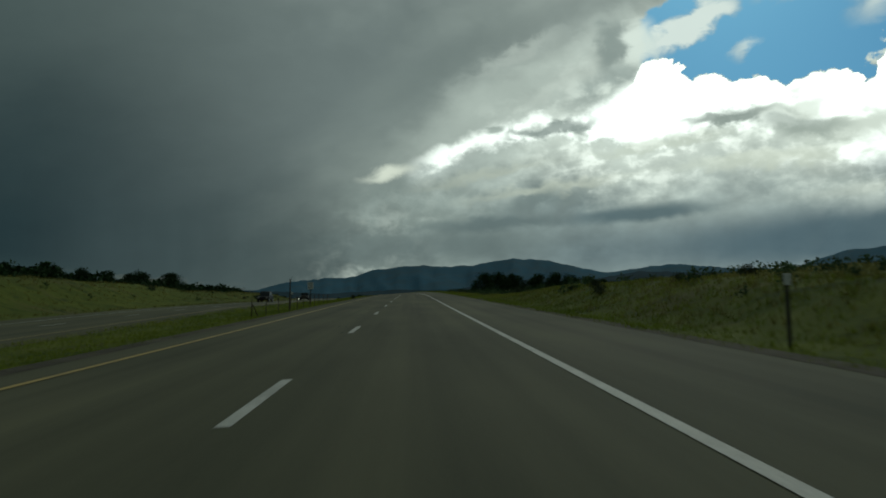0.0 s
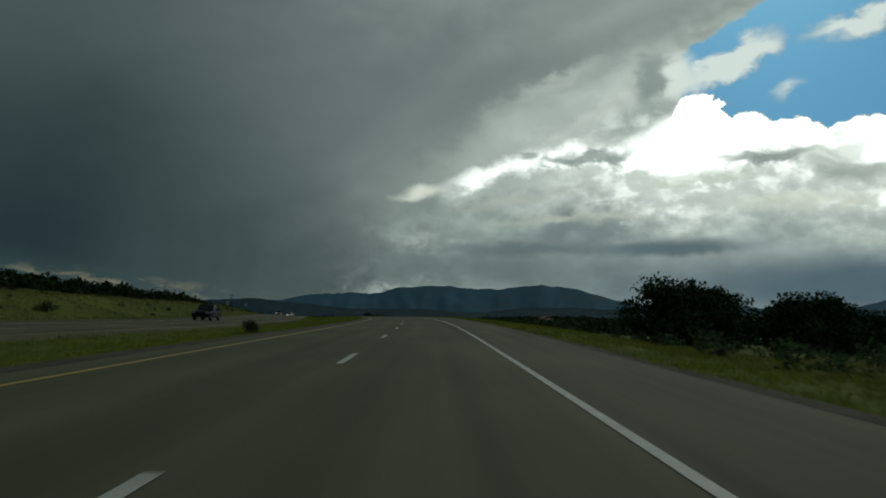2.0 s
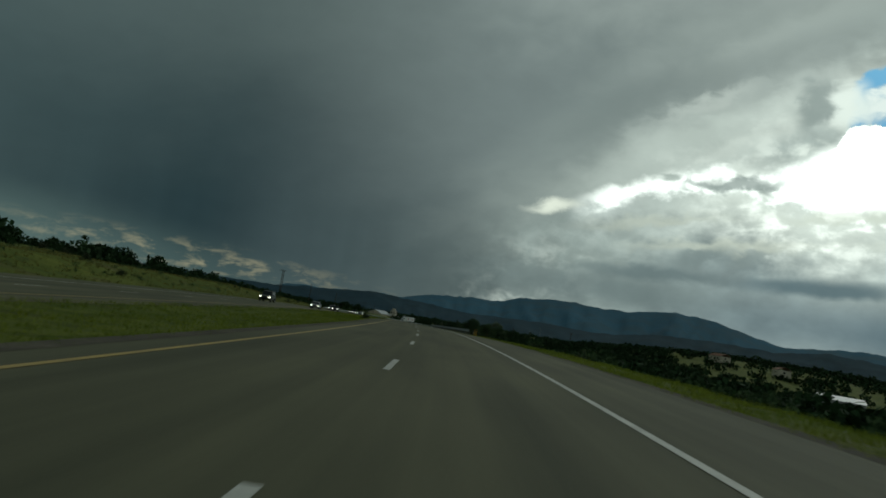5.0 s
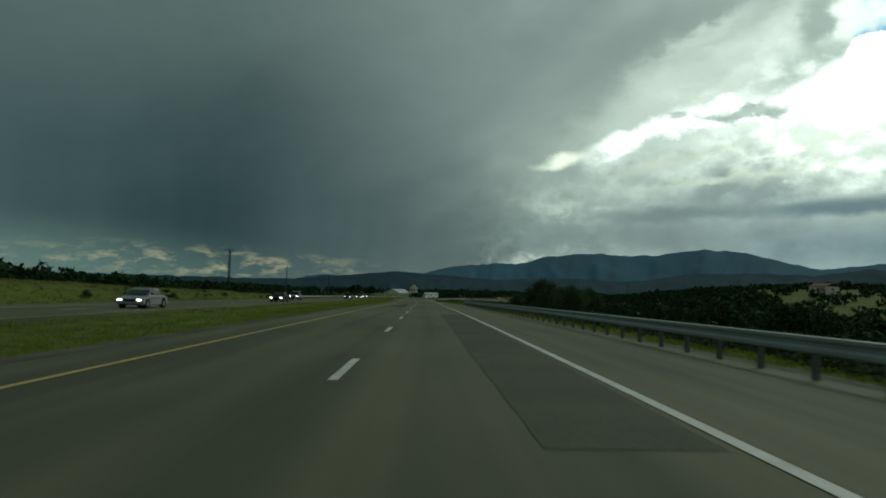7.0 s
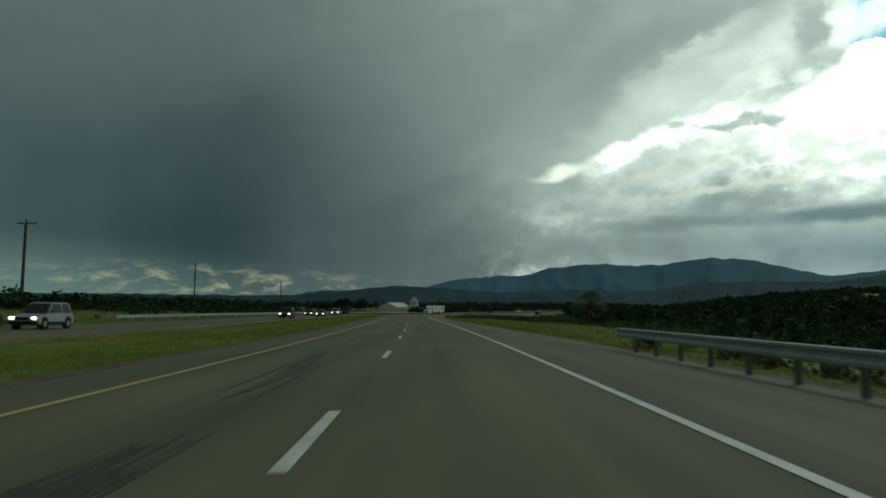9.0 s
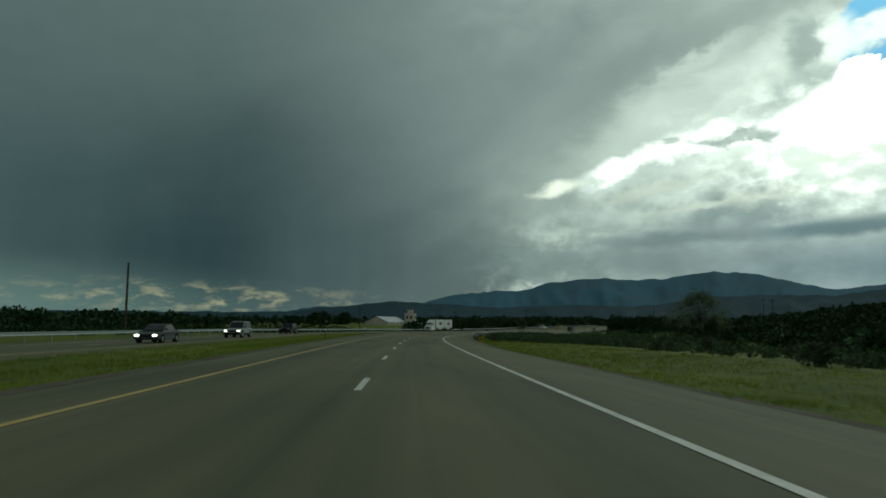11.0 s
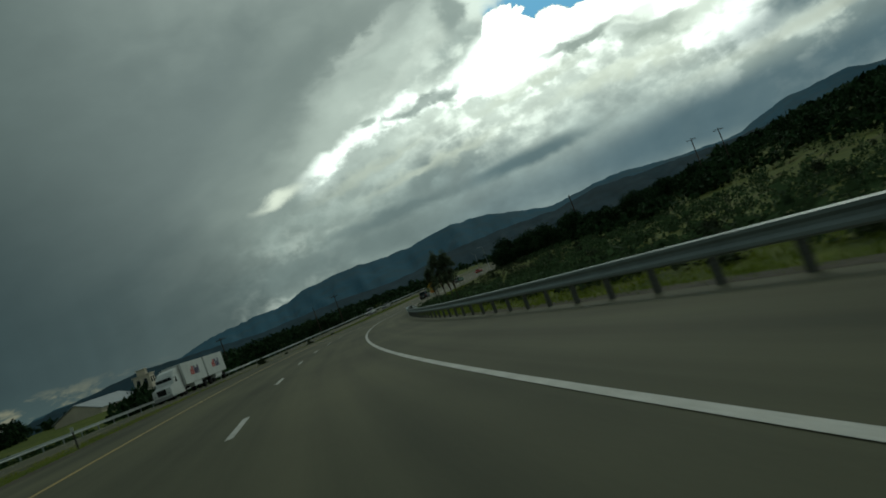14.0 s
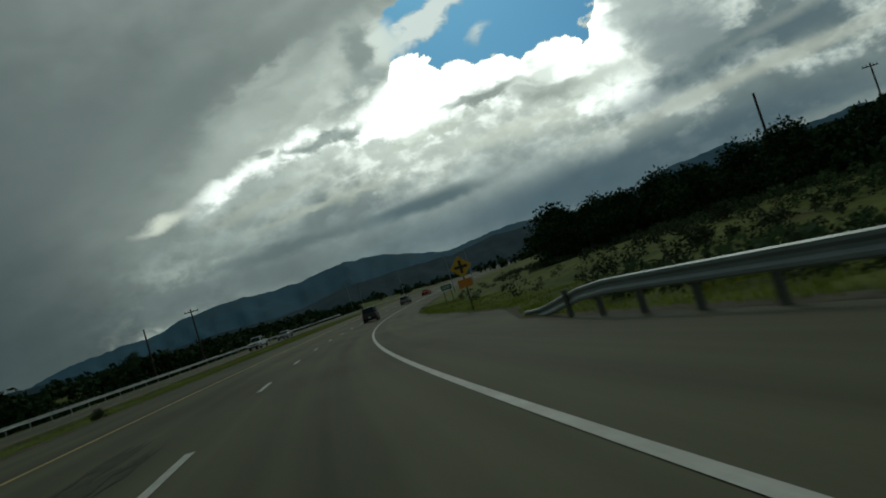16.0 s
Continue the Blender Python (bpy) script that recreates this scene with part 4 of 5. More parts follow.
scrub("valley_scrub", "thick dark green scrub on the valley side", 4200, scrub_valley, LEAF, 0.9, 1.7)
scrub("roadside_scrub", "grey-green weeds and low bushes behind the guardrail", 900, scrub_behind_rail, SAGE, 0.25, 0.55)
def scrub_clearing():
    s = rng.uniform(638, 735)
    return s, (8.5 if s < 655 else 10.5) + 17 * rng.random() ** 0.7


scrub("clearing_scrub", "scattered pale sagebrush on the dry clearing", 430, scrub_clearing, SAGE, 0.3, 0.8)
def scrub_elm():
    return 559 + 8 * rng.normal(), 39.5 + 5 * rng.normal()


scrub("elm_thicket", "dark green thicket round the foot of an elm", 130, scrub_elm, LEAF_LIGHT, 0.9, 1.9)
scrub("hill_scrub", "low scrub on the dry hillside", 900, scrub_left, LEAF_LIGHT, 0.2, 0.6)


def tufts(name, label, count, spots, lo, hi, width, material=GRASS, blades=5):
    """Grass in tufts of a few bent blades each."""
    base = np.array([land(*spots()) for _ in range(count)]).repeat(blades, 0)
    n = len(base)
    a, h = rng.random(n) * 6.283, rng.uniform(lo, hi, n) * WIDE
    lean = rng.uniform(0.3, 1.2, n) * h
    base[:, :2] += rng.uniform(-0.16, 0.16, (n, 2))
    across = np.stack([np.sin(a), -np.cos(a), 0 * a], 1) * width
    down = np.array([0, 0, -0.03])
    tip = base + np.stack([np.cos(a) * lean, np.sin(a) * lean, h], 1)
    v = np.stack([base + across + down, tip, base - across + down], 1).reshape(-1, 3)
    ob = part(name, (v.tolist(), np.arange(3 * n).reshape(-1, 3).tolist()), material)
    return tagged(ob, label, "grass", kind="stuff")


def verge_left():
    s = rng.uniform(-5, 760)
    e, n = edge_left(s) - 0.05, opp_near(s) + 0.05
    return s, e + (n - e) * rng.random()


def verge_right():
    s = rng.uniform(-5, 720)
    return s, edge_right(s) + 0.05 + rng.uniform(0, 1) ** 1.5 * (9 if 380 < s < 495 else 5)


def slope_right():
    return rng.uniform(-5, 110), rng.uniform(7, 30)


def slope_left():
    s = rng.uniform(0, 470)
    return s, opp_far(s) - 0.3 - rng.uniform(0, 16)


tufts("median_grass", "yellow-green weeds and grass in the median", 70000, verge_left, 0.04, 0.15, 0.012)
tufts("verge_grass", "yellow-green grass along the shoulder", 66000, verge_right, 0.04, 0.16, 0.012)
tufts("bank_grass", "dry grass on the cut bank", 22000, slope_right, 0.05, 0.17, 0.016, DRY_GRASS)
tufts("hill_grass", "dry grass on the hillside", 18000, slope_left, 0.06, 0.2, 0.03, DRY_GRASS)
# ---- posts, signs, poles and the fence ----
def box(bm, x, y, z, sx, sy, sz, bevel=0.0, turn=None):
    r = bmesh.ops.create_cube(bm, size=1, matrix=Matrix.Translation((x, y, z)) @ (turn or Matrix()) @ Matrix.Diagonal((sx, sy, sz, 1)))
    if bevel:
        es = list({e for v in r["verts"] for e in v.link_edges})
        bmesh.ops.bevel(bm, geom=es, offset=bevel, segments=2, affect="EDGES")
    return r


def one_box(*a, **k):
    bm = bmesh.new()
    box(bm, *a, **k)
    return bm


def rod(p0, p1, r0, r1, sides=8):
    bm = bmesh.new()
    limb(bm, p0, p1, r0, r1, sides)
    return bm


BLACK = mat("black_paint", (0.015, 0.015, 0.015), (0.01, 0.01, 0.01), 0.5, scale=3.0, bump=0)
SIGN_YELLOW = mat("yellow_sheeting", (0.6, 0.36, 0.02), (0.5, 0.3, 0.02), 0.45, scale=3.0, bump=0)
SIGN_ORANGE = mat("orange_sheeting", (0.6, 0.22, 0.02), (0.5, 0.18, 0.02), 0.45, scale=3.0, bump=0)
SIGN_GREEN = mat("green_sheeting", (0.02, 0.16, 0.1), (0.015, 0.13, 0.08), 0.45, scale=3.0, bump=0)
SIGN_WHITE = mat("white_sheeting", (0.6, 0.62, 0.6), (0.5, 0.52, 0.5), 0.45, scale=3.0, bump=0)
WIRE = mat("dark_wire", (0.05, 0.05, 0.05), (0.03, 0.03, 0.03), 0.6, 0.5, scale=3.0, bump=0)


def stand(name, s, u, label, category, group="", turn=0.0, dz=None):
    ob = tagged(new(name), label, category, group)
    p = land(s, u) if dz is None else at(s, u, dz)
    ob.matrix_basis = Matrix.Translation(p) @ pose(0, 0, 0, 0, 0, heading(s) + turn) @ Matrix.Scale(WIDE, 4)
    return ob


def plate(corners, thick, material, name, parent, y=0.0, label=""):
    """A flat plate in the x-z plane from its corners."""
    bm = bmesh.new()
    vs = [bm.verts.new((x, y, z)) for x, z in corners]
    f = bm.faces.new(vs)
    r = bmesh.ops.extrude_face_region(bm, geom=[f])
    bmesh.ops.translate(bm, verts=[v for v in r["geom"] if isinstance(v, bmesh.types.BMVert)], vec=(0, thick, 0))
    return part(name, bm, material, parent, label)


def hazard_marker(s, u):
    m = stand("hazard_marker", s, u, "yellow and black striped hazard marker at the guardrail's end", "road sign", "hazard markers")
    part("post", rod((0, 0.03, -0.2), (0, 0.03, 0.75), 0.025, 0.025), POST, m)
    w, h0, h1 = 0.17, 0.12, 0.72
    plate([(-w, h0), (w, h0), (w, h1), (-w, h1)], 0.006, SIGN_YELLOW, "panel", m)
    for k in range(4):
        z = h0 + 0.02 + 0.16 * k
        lo, hi = max(h0, z - 0.02), min(h1, z + 0.27)
        plate([(-w, lo), (-w, min(h1, lo + 0.08)), (w, min(h1, hi + 0.0)), (w, max(h0, hi - 0.08))], -0.004, BLACK, "stripe", m, -0.002)


hazard_marker(279.5, 6.75)
hazard_marker(495.5, 5.9)


def delineator(s, u, h=0.85, white=True):
    d = stand("delineator_post", s, u, "slim dark delineator post with a pale reflector", "road post", "delineator posts")
    part("post", one_box(0, 0, h / 2 - 0.1, 0.05, 0.03, h + 0.2, 0.006), WIRE, d)
    plate([(-0.05, h - 0.14), (0.05, h - 0.14), (0.05, h + 0.02), (-0.05, h + 0.02)], 0.006, SIGN_WHITE, "reflector", d, -0.024)


for s, u in ((10.3, 6.4), (496.0, -7.0), (525.0, -7.2), (551.0, -6.9), (577.0, -7.2)):
    delineator(s, u, 1.0 if u > 0 else 0.85)


def letters(word, size, widest, place, material, parent):
    """A line of lettering as a thin mesh in the x-z plane."""
    cu = bpy.data.curves.new("lettering", "FONT")
    cu.body, cu.size, cu.align_x, cu.extrude = word, size * 1.4, "CENTER", 0.002
    tmp = bpy.data.objects.new("lettering", cu)
    scene.collection.objects.link(tmp)
    me = bpy.data.meshes.new_from_object(tmp.evaluated_get(bpy.context.evaluated_depsgraph_get()))
    bpy.data.objects.remove(tmp)
    xs = [v.co.x for v in me.vertices]
    k = min(1.0, widest / (max(xs) - min(xs)))
    me.transform(Matrix.Translation(place) @ pose(0, 0, 0, 90, 0, 0) @ Matrix.Diagonal((k, 1, 1, 1)))
    me.materials.clear()
    me.materials.append(material)
    ob = new("lettering", me)
    ob.parent = parent
    return ob


def sign(s, u, name, label, w, h, top, material, posts=1, turn=0.0, words=()):
    g = stand(name, s, u, label, "road sign", "roadside signs", turn)
    for k in range(posts):
        x = 0.0 if posts == 1 else (k - 0.5) * w * 0.7
        part("post", one_box(x, 0.03, top / 2 - 0.15, 0.06, 0.05, top + 0.3, 0.006), WOOD, g)
    plate([(-w / 2, top - h), (w / 2, top - h), (w / 2, top), (-w / 2, top)], 0.008, material, "panel", g, -0.008)
    for k in range(0 if words else 2):
        plate([(-w * 0.35, top - h * (0.38 + 0.32 * k)), (w * 0.35, top - h * (0.38 + 0.32 * k)), (w * 0.35, top - h * (0.25 + 0.32 * k)), (-w * 0.35, top - h * (0.25 + 0.32 * k))], -0.003, BLACK if material is not SIGN_GREEN else SIGN_WHITE, "lettering_bar", g, -0.01)
    for k, word in enumerate(words):
        letters(word, h * 0.2, w * 0.84, (0, -0.02, top - h * (0.27 + 0.3 * k)), BLACK, g)
    return g


sign(60.0, -6.5, "road_sign", "white sign lettered KEEP OFF MEDIAN on a dark post", 0.44, 0.53, 1.86, SIGN_WHITE, words=("KEEP", "OFF", "MEDIAN"))
sign(188, opp_far(188) - 1.5, "road_sign", "small white rectangular sign on a post beyond the far carriageway", 0.4, 0.5, 1.8, SIGN_WHITE)
sign(214, opp_far(214) - 1.5, "road_sign", "small white rectangular sign on a post beyond the far carriageway", 0.4, 0.5, 1.8, SIGN_WHITE)
sign(708, 9.6, "direction_sign", "green direction sign on two posts beside the junction", 1.1, 0.5, 2.0, SIGN_GREEN, 2)
post = stand("marker_stake", 181.0, -8.2, "leaning reddish stake in the median", "road post")
part("stake", rod((0, 0, -0.2), (0.28, 0, 1.2), 0.03, 0.025), WOOD, post)

# crossroads warning
g = stand("crossroads_sign", 665.4, 7.9, "yellow diamond crossroads warning sign with an orange plate below", "road sign")
part("post", one_box(0, 0.03, 0.9, 0.07, 0.05, 2.4, 0.006), WOOD, g)
plate([(0, 1.72), (0.55, 2.27), (0, 2.82), (-0.55, 2.27)], 0.008, SIGN_YELLOW, "panel", g, -0.008)
plate([(-0.07, 1.95), (0.07, 1.95), (0.07, 2.2), (0.32, 2.2), (0.32, 2.34), (0.07, 2.34), (0.07, 2.59), (-0.07, 2.59), (-0.07, 2.34), (-0.32, 2.34), (-0.32, 2.2), (-0.07, 2.2)], -0.004, BLACK, "cross_symbol", g, -0.01)
plate([(-0.36, 1.25), (0.36, 1.25), (0.36, 1.65), (-0.36, 1.65)], 0.008, SIGN_ORANGE, "lower_panel", g, -0.008)

# wire fence in the median
fence = tagged(new("wire_fence"), "wire fence on thin wooden posts along the median", "fence")
fence.location = land(37, -6.3)
fence_s = [37.0, 40.6, 44.4, 48.2, 51.6, 54.6, 57.6, 60.7, 63.6, 66.8, 70.2]
for i, s in enumerate(fence_s):
    b = land(s, -6.3) - fence.location
    part("fence_post", rod(b - Vector((0, 0, 0.2)), b + Vector((0.02, 0, 1.02)), 0.026, 0.022, 6), WOOD, fence)
b = land(37, -6.3) - fence.location
part("brace", rod(b + Vector((0, 0.02, 0.8)), b + Vector((0.1, 1.2, 0.0)), 0.028, 0.028, 6), WOOD, fence)
for z in (0.3, 0.55, 0.8):
    bm = bmesh.new()
    for s0, s1 in zip(fence_s[:-1], fence_s[1:]):
        p0 = land(s0, -6.3) - fence.location + Vector((0, 0, z))
        p1 = land(s1, -6.3) - fence.location + Vector((0, 0, z))
        limb(bm, p0, p1, 0.002, 0.002, 3)
    part("wire", bm, WIRE, fence)


snag = stand("bare_post", 49.2, -6.4, "tall dark bare post beside the wire fence", "post")
part("shaft", rod((0, 0, -0.3), (0.02, 0, 2.0), 0.045, 0.035, 8), WOOD, snag)
part("twig", rod((0, 0, 1.5), (0.16, 0.05, 2.15), 0.012, 0.004, 5), WOOD, snag)


def utility_pole(s, u, h, cross=True, turn=0.0, r=0.12):
    p = stand("utility_pole", s, u, "tall weathered wooden utility pole" + (" with a crossarm" if cross else " without crossarm"), "utility pole", "utility poles", turn)
    part("shaft", rod((0, 0, -0.5), (0, 0, h), r, r * 0.7, 10), WOOD, p)
    if cross:
        part("crossarm", one_box(0, 0.1, h - 0.35, 1.9, 0.09, 0.11, 0.01), WOOD, p)
        for x in (-0.85, -0.4, 0.4, 0.85):
            part("insulator", rod((x, 0.1, h - 0.3), (x, 0.1, h - 0.12), 0.035, 0.03, 6), POST, p)
    return p


utility_pole(428.6, -37.0, 8.6, True)
utility_pole(427.2, -36.4, 8.2, False)
utility_pole(468.0, -32.0, 7.2, False)
utility_pole(501.5, -26.0, 6.6, False)
utility_pole(610.0, -31.3, 6.8, False)
utility_pole(693.3, -36.3, 7.4, True)
utility_pole(728.5, -22.9, 7.4, True)
utility_pole(718.7, -25.3, 6.6, False)
utility_pole(700.6, 64.9, 6.6, True)
utility_pole(680.4, 33.5, 7.4, False)
utility_pole(712.0, 62.0, 7.5, True)
# a thin dead stick beside the elms, made with the pole's shaft and label
utility_pole(605.0, 8.4, 2.3, False, 0.0, 0.035)


def light_pole(s, u, h):
    p = stand("light_pole", s, u, "tall slim pale metal light pole", "light pole", "light poles")
    part("shaft", rod((0, 0, -0.3), (0, 0, h), 0.09, 0.05, 10), STEEL, p)
    part("arm", rod((0, 0, h - 0.1), (-1.2, 0, h + 0.1), 0.04, 0.03, 6), STEEL, p)
    part("lamp_head", one_box(-1.35, 0, h + 0.1, 0.5, 0.2, 0.1, 0.03), STEEL, p)


for s, u, h in ((864, -35.2, 8.4), (883, -26.2, 6.5), (923, -57.4, 10.0), (765, 9, 7.5), (800, 9.5, 7.5)):
    light_pole(s, u, h)

# ---- wear on the carriageway ----
def stain(name, u0, u1, s0, s1, material, jag, z=0.004):
    strip(name, u0, u1, s0, s1, material, z=z, parent=road, ds=0.6, jag=jag)


stain("asphalt_patch", lambda s: lerp(s, [335, 340, 347, 358], [-1.75, -1.65, -1.85, -1.2]), lambda s: lerp(s, [335, 347, 358], [-0.6, -0.62, -0.95]), 335, 358, PATCH, 0.12)
stain("asphalt_patch", 1.66, 2.76, 279, 312, OLD_PATCH, 0.04)
stain("tar_seam", lambda s: lerp(s, [296, 319], [-1.5, -0.98]), lambda s: lerp(s, [296, 319], [-1.42, -0.93]), 296, 319, PATCH, 0.14)
stain("tar_seam", 2.3, 2.34, 495, 501, PATCH, 0.16)


def blotch(s0, s1, u0, u1, count, material):
    """A worn oily patch: tapered ragged streaks that lie over one another."""
    for k in range(count):
        a = s0 + (s1 - s0) * rng.uniform(0, 0.5)
        b = a + (s1 - s0) * rng.uniform(0.2, 0.5)
        mid = u0 + (u1 - u0) * min(1.0, max(0.0, 0.5 + 0.3 * rng.normal()))
        w = rng.uniform(0.025, 0.08) * (u1 - u0 + 0.2)
        lo = lambda s, a=a, b=b, m=mid, w=w: m - w * math.sin(math.pi * (s - a) / (b - a)) * (1 + 0.5 * noise.noise((s * 4.0, m, 1)))
        hi = lambda s, a=a, b=b, m=mid, w=w: m + w * math.sin(math.pi * (s - a) / (b - a)) * (1 + 0.5 * noise.noise((s * 4.0, m, 7)))
        strip("stain", lo, hi, a, b, material, z=0.004 + 0.00012 * k, parent=road, ds=(b - a) / 16)


blotch(337.9, 339.9, 0.5, 1.1, 22, STAIN)
blotch(360, 371, -1.5, -0.95, 22, STAIN)
blotch(355, 359, -1.15, -0.75, 16, STAIN)
blotch(633.5, 641, -1.45, -0.6, 24, STAIN)
blotch(65, 76, -1.3, -0.85, 20, STAIN)
for _ in range(22):
    s, u = rng.uniform(16, 36), rng.uniform(-0.55, -0.15)
    wd = rng.uniform(0.006, 0.02)
    strip("tar_spot", u - wd, u + wd, s, s + rng.uniform(0.15, 0.5), PATCH, z=0.004, parent=road, ds=0.12, jag=0.05)
# ---- church beyond the far carriageway, houses in the valley ----
STUCCO = mat("cream_stucco", (0.68, 0.61, 0.49), (0.56, 0.5, 0.4), 0.9, scale=0.6, fine=8.0, bump=0.2)
METAL_ROOF = mat("pale_metal_roof", (0.36, 0.39, 0.41), (0.28, 0.31, 0.33), 0.5, 0.3, scale=0.4, fine=6.0, bump=0.1)
DARK_GLASS = mat("dark_window_glass", (0.02, 0.025, 0.03), (0.015, 0.02, 0.022), 0.15, scale=2.0, bump=0)
TILE_ROOF = mat("dull_red_roof", (0.22, 0.11, 0.07), (0.15, 0.08, 0.05), 0.8, scale=0.6, fine=6.0)


def gable(bm, x0, x1, y0, y1, z0, z1, over=0.3):
    """A gabled roof with its ridge along y."""
    xm = (x0 + x1) / 2
    for side in (-1, 1):
        xe = x0 - over if side < 0 else x1 + over
        lo = [bm.verts.new(p) for p in ((xe, y0 - over, z0 - 0.12), (xe, y1 + over, z0 - 0.12), (xm, y1 + over, z1), (xm, y0 - over, z1))]
        hi = [bm.verts.new((v.co.x, v.co.y, v.co.z + 0.16)) for v in lo]
        for q in ((0, 1, 2, 3),):
            bm.faces.new([lo[i] for i in q])
            bm.faces.new([hi[i] for i in reversed(q)])
        for i in range(4):
            bm.faces.new((lo[i], lo[(i + 1) % 4], hi[(i + 1) % 4], hi[i]))


church = tagged(new("church"), "cream stucco church with a pale metal roof and square bell tower", "church")
church.matrix_basis = Matrix.Translation((-160.0, 726.0, 1.6)) @ pose(0, 0, 0, 0, 0, -4.0) @ Matrix.Diagonal((1.2, 0.92, 1.03, 1))
# nave runs towards -y, its near side wall faces +x
part("nave_wall", one_box(-5.2, -15, 1.2, 9.0, 25.0, 3.0), STUCCO, church)
bm = bmesh.new()
gable(bm, -9.7, -0.7, -27.5, -2.5, 2.7, 5.0)
part("nave_roof", bm, METAL_ROOF, church, "pale standing-seam metal roof")
for y in (-27.5, -2.5):
    bm = bmesh.new()
    lo = [bm.verts.new(p) for p in ((-9.7, y, 2.6), (-0.7, y, 2.6), (-5.2, y, 4.95))]
    hi = [bm.verts.new((v.co.x, v.co.y + 0.2, v.co.z)) for v in lo]
    bm.faces.new(lo)
    bm.faces.new(list(reversed(hi)))
    for i in range(3):
        bm.faces.new((lo[i], hi[i], hi[(i + 1) % 3], lo[(i + 1) % 3]))
    part("gable_wall", bm, STUCCO, church)
for y in (-24, -19.5, -15, -10.5, -6):
    w = part("window", one_box(-0.68, y, 1.5, 0.08, 1.1, 1.3, 0.03), DARK_GLASS, church)
    part("sill", one_box(-0.62, y, 0.8, 0.2, 1.3, 0.1, 0.02), STUCCO, w)
part("tower", one_box(0, 0, 3.1, 3.6, 3.6, 6.8, 0.05), STUCCO, church)
part("tower_cap", one_box(0, 0, 6.6, 4.0, 4.0, 0.25, 0.05), STUCCO, church)
part("belfry", one_box(0, 0, 7.4, 1.8, 1.8, 1.3, 0.05), STUCCO, church)
part("belfry_cap", one_box(0, 0, 8.1, 2.1, 2.3, 0.2, 0.05), STUCCO, church)
for x in (-0.8, 0.8):
    part("louvre", one_box(x, -1.82, 5.0, 0.7, 0.1, 1.4, 0.03), DARK_GLASS, church)
for y in (-0.8, 0.8):
    part("louvre", one_box(1.82, y, 5.0, 0.1, 0.7, 1.4, 0.03), DARK_GLASS, church)
part("door", one_box(0.2, -1.84, 1.1, 1.3, 0.1, 2.2, 0.03), WOOD, church, "dark wooden arched door")
part("wing_wall", one_box(5.2, 1.5, 1.2, 7.0, 6.0, 3.0, 0.04), STUCCO, church)
part("wing_roof", one_box(5.2, 1.5, 2.78, 7.4, 6.4, 0.2, 0.04), METAL_ROOF, church)
for x in (4.0, 6.6):
    part("window", one_box(x, -1.52, 1.4, 1.0, 0.08, 1.2, 0.03), DARK_GLASS, church)


def house(s, u, w, d, h, turn, wall, roof, label, lift=0.0):
    b = stand("house", s, u, label, "house", "houses in the valley", turn)
    b.location.z += lift
    part("wall", one_box(0, 0, h / 2 - 0.4, w, d, h + 0.8, 0.03), wall, b)
    bm = bmesh.new()
    gable(bm, -w / 2, w / 2, -d / 2, d / 2, h, h + w * 0.2)
    part("roof", bm, roof, b)
    for k in range(3):
        win = part("window", one_box(-w / 2 - 0.01, (k - 1) * d * 0.3, h * 0.55, 0.08, 0.9, 0.9, 0.02), DARK_GLASS, b)
        part("frame", one_box(-w / 2 - 0.02, (k - 1) * d * 0.3, h * 0.55 - 0.5, 0.12, 1.1, 0.08, 0.01), wall, win)
    part("window", one_box(0, -d / 2 - 0.01, h * 0.55, 1.0, 0.08, 0.9, 0.02), DARK_GLASS, b)


WHITE_WALL = mat("white_siding", (0.55, 0.55, 0.52), (0.42, 0.42, 0.4), 0.8, scale=0.8, fine=6.0)
HL = "low house with a pale metal roof among junipers"
for s, u, w, d, t in ((215, 62, 6, 11, 20), (240, 95, 7, 14, -30), (300, 120, 6, 12, 50), (360, 150, 8, 16, 10), (420, 130, 6, 12, 70), (190, 90, 6, 10, 40)):
    house(s, u, w, d, 2.3, t, WHITE_WALL, METAL_ROOF, HL, 0.6)
for s, u, w, d, t in ((350, 215, 5, 8, 80), (470, 225, 5, 9, 60), (640, 150, 6, 10, 30), (600, 175, 6, 10, 0)):
    house(s, u, w, d, 2.6, t, STUCCO, TILE_ROOF, "low tan house with a dull red roof on the hillside", 1.0)
for s, u in ((395, -70), (350, -85)):
    house(s, u, 5, 8, 2.2, 15, STUCCO, METAL_ROOF, "small tan building behind the trees", 0.4)
# ---- vehicles ----
def car_paint(name, col, rough=0.3):
    m = mat(name, col, tuple(c * 0.85 for c in col), rough, scale=1.0, fine=20.0, bump=0)
    m.node_tree.nodes["Principled BSDF"].inputs["Coat Weight"].default_value = 0.05
    m.node_tree.nodes["Principled BSDF"].inputs["Specular IOR Level"].default_value = 0.16
    return m


CAR_BLACK, CAR_SILVER, CAR_GREY = car_paint("black_car_paint", (0.008, 0.009, 0.01), 0.4), car_paint("silver_car_paint", (0.26, 0.28, 0.285)), car_paint("dark_grey_car_paint", (0.06, 0.07, 0.075))
CAR_WHITE, CAR_RED, CAR_TAN = car_paint("white_car_paint", (0.7, 0.72, 0.72)), car_paint("red_car_paint", (0.4, 0.02, 0.015)), car_paint("grey_beige_car_paint", (0.1, 0.105, 0.09))
RUBBER = mat("tyre_rubber", (0.02, 0.02, 0.02), (0.012, 0.012, 0.012), 0.9, scale=8.0)
ALLOY = mat("alloy_rim", (0.5, 0.5, 0.5), (0.35, 0.35, 0.35), 0.35, 0.9, scale=8.0, bump=0)
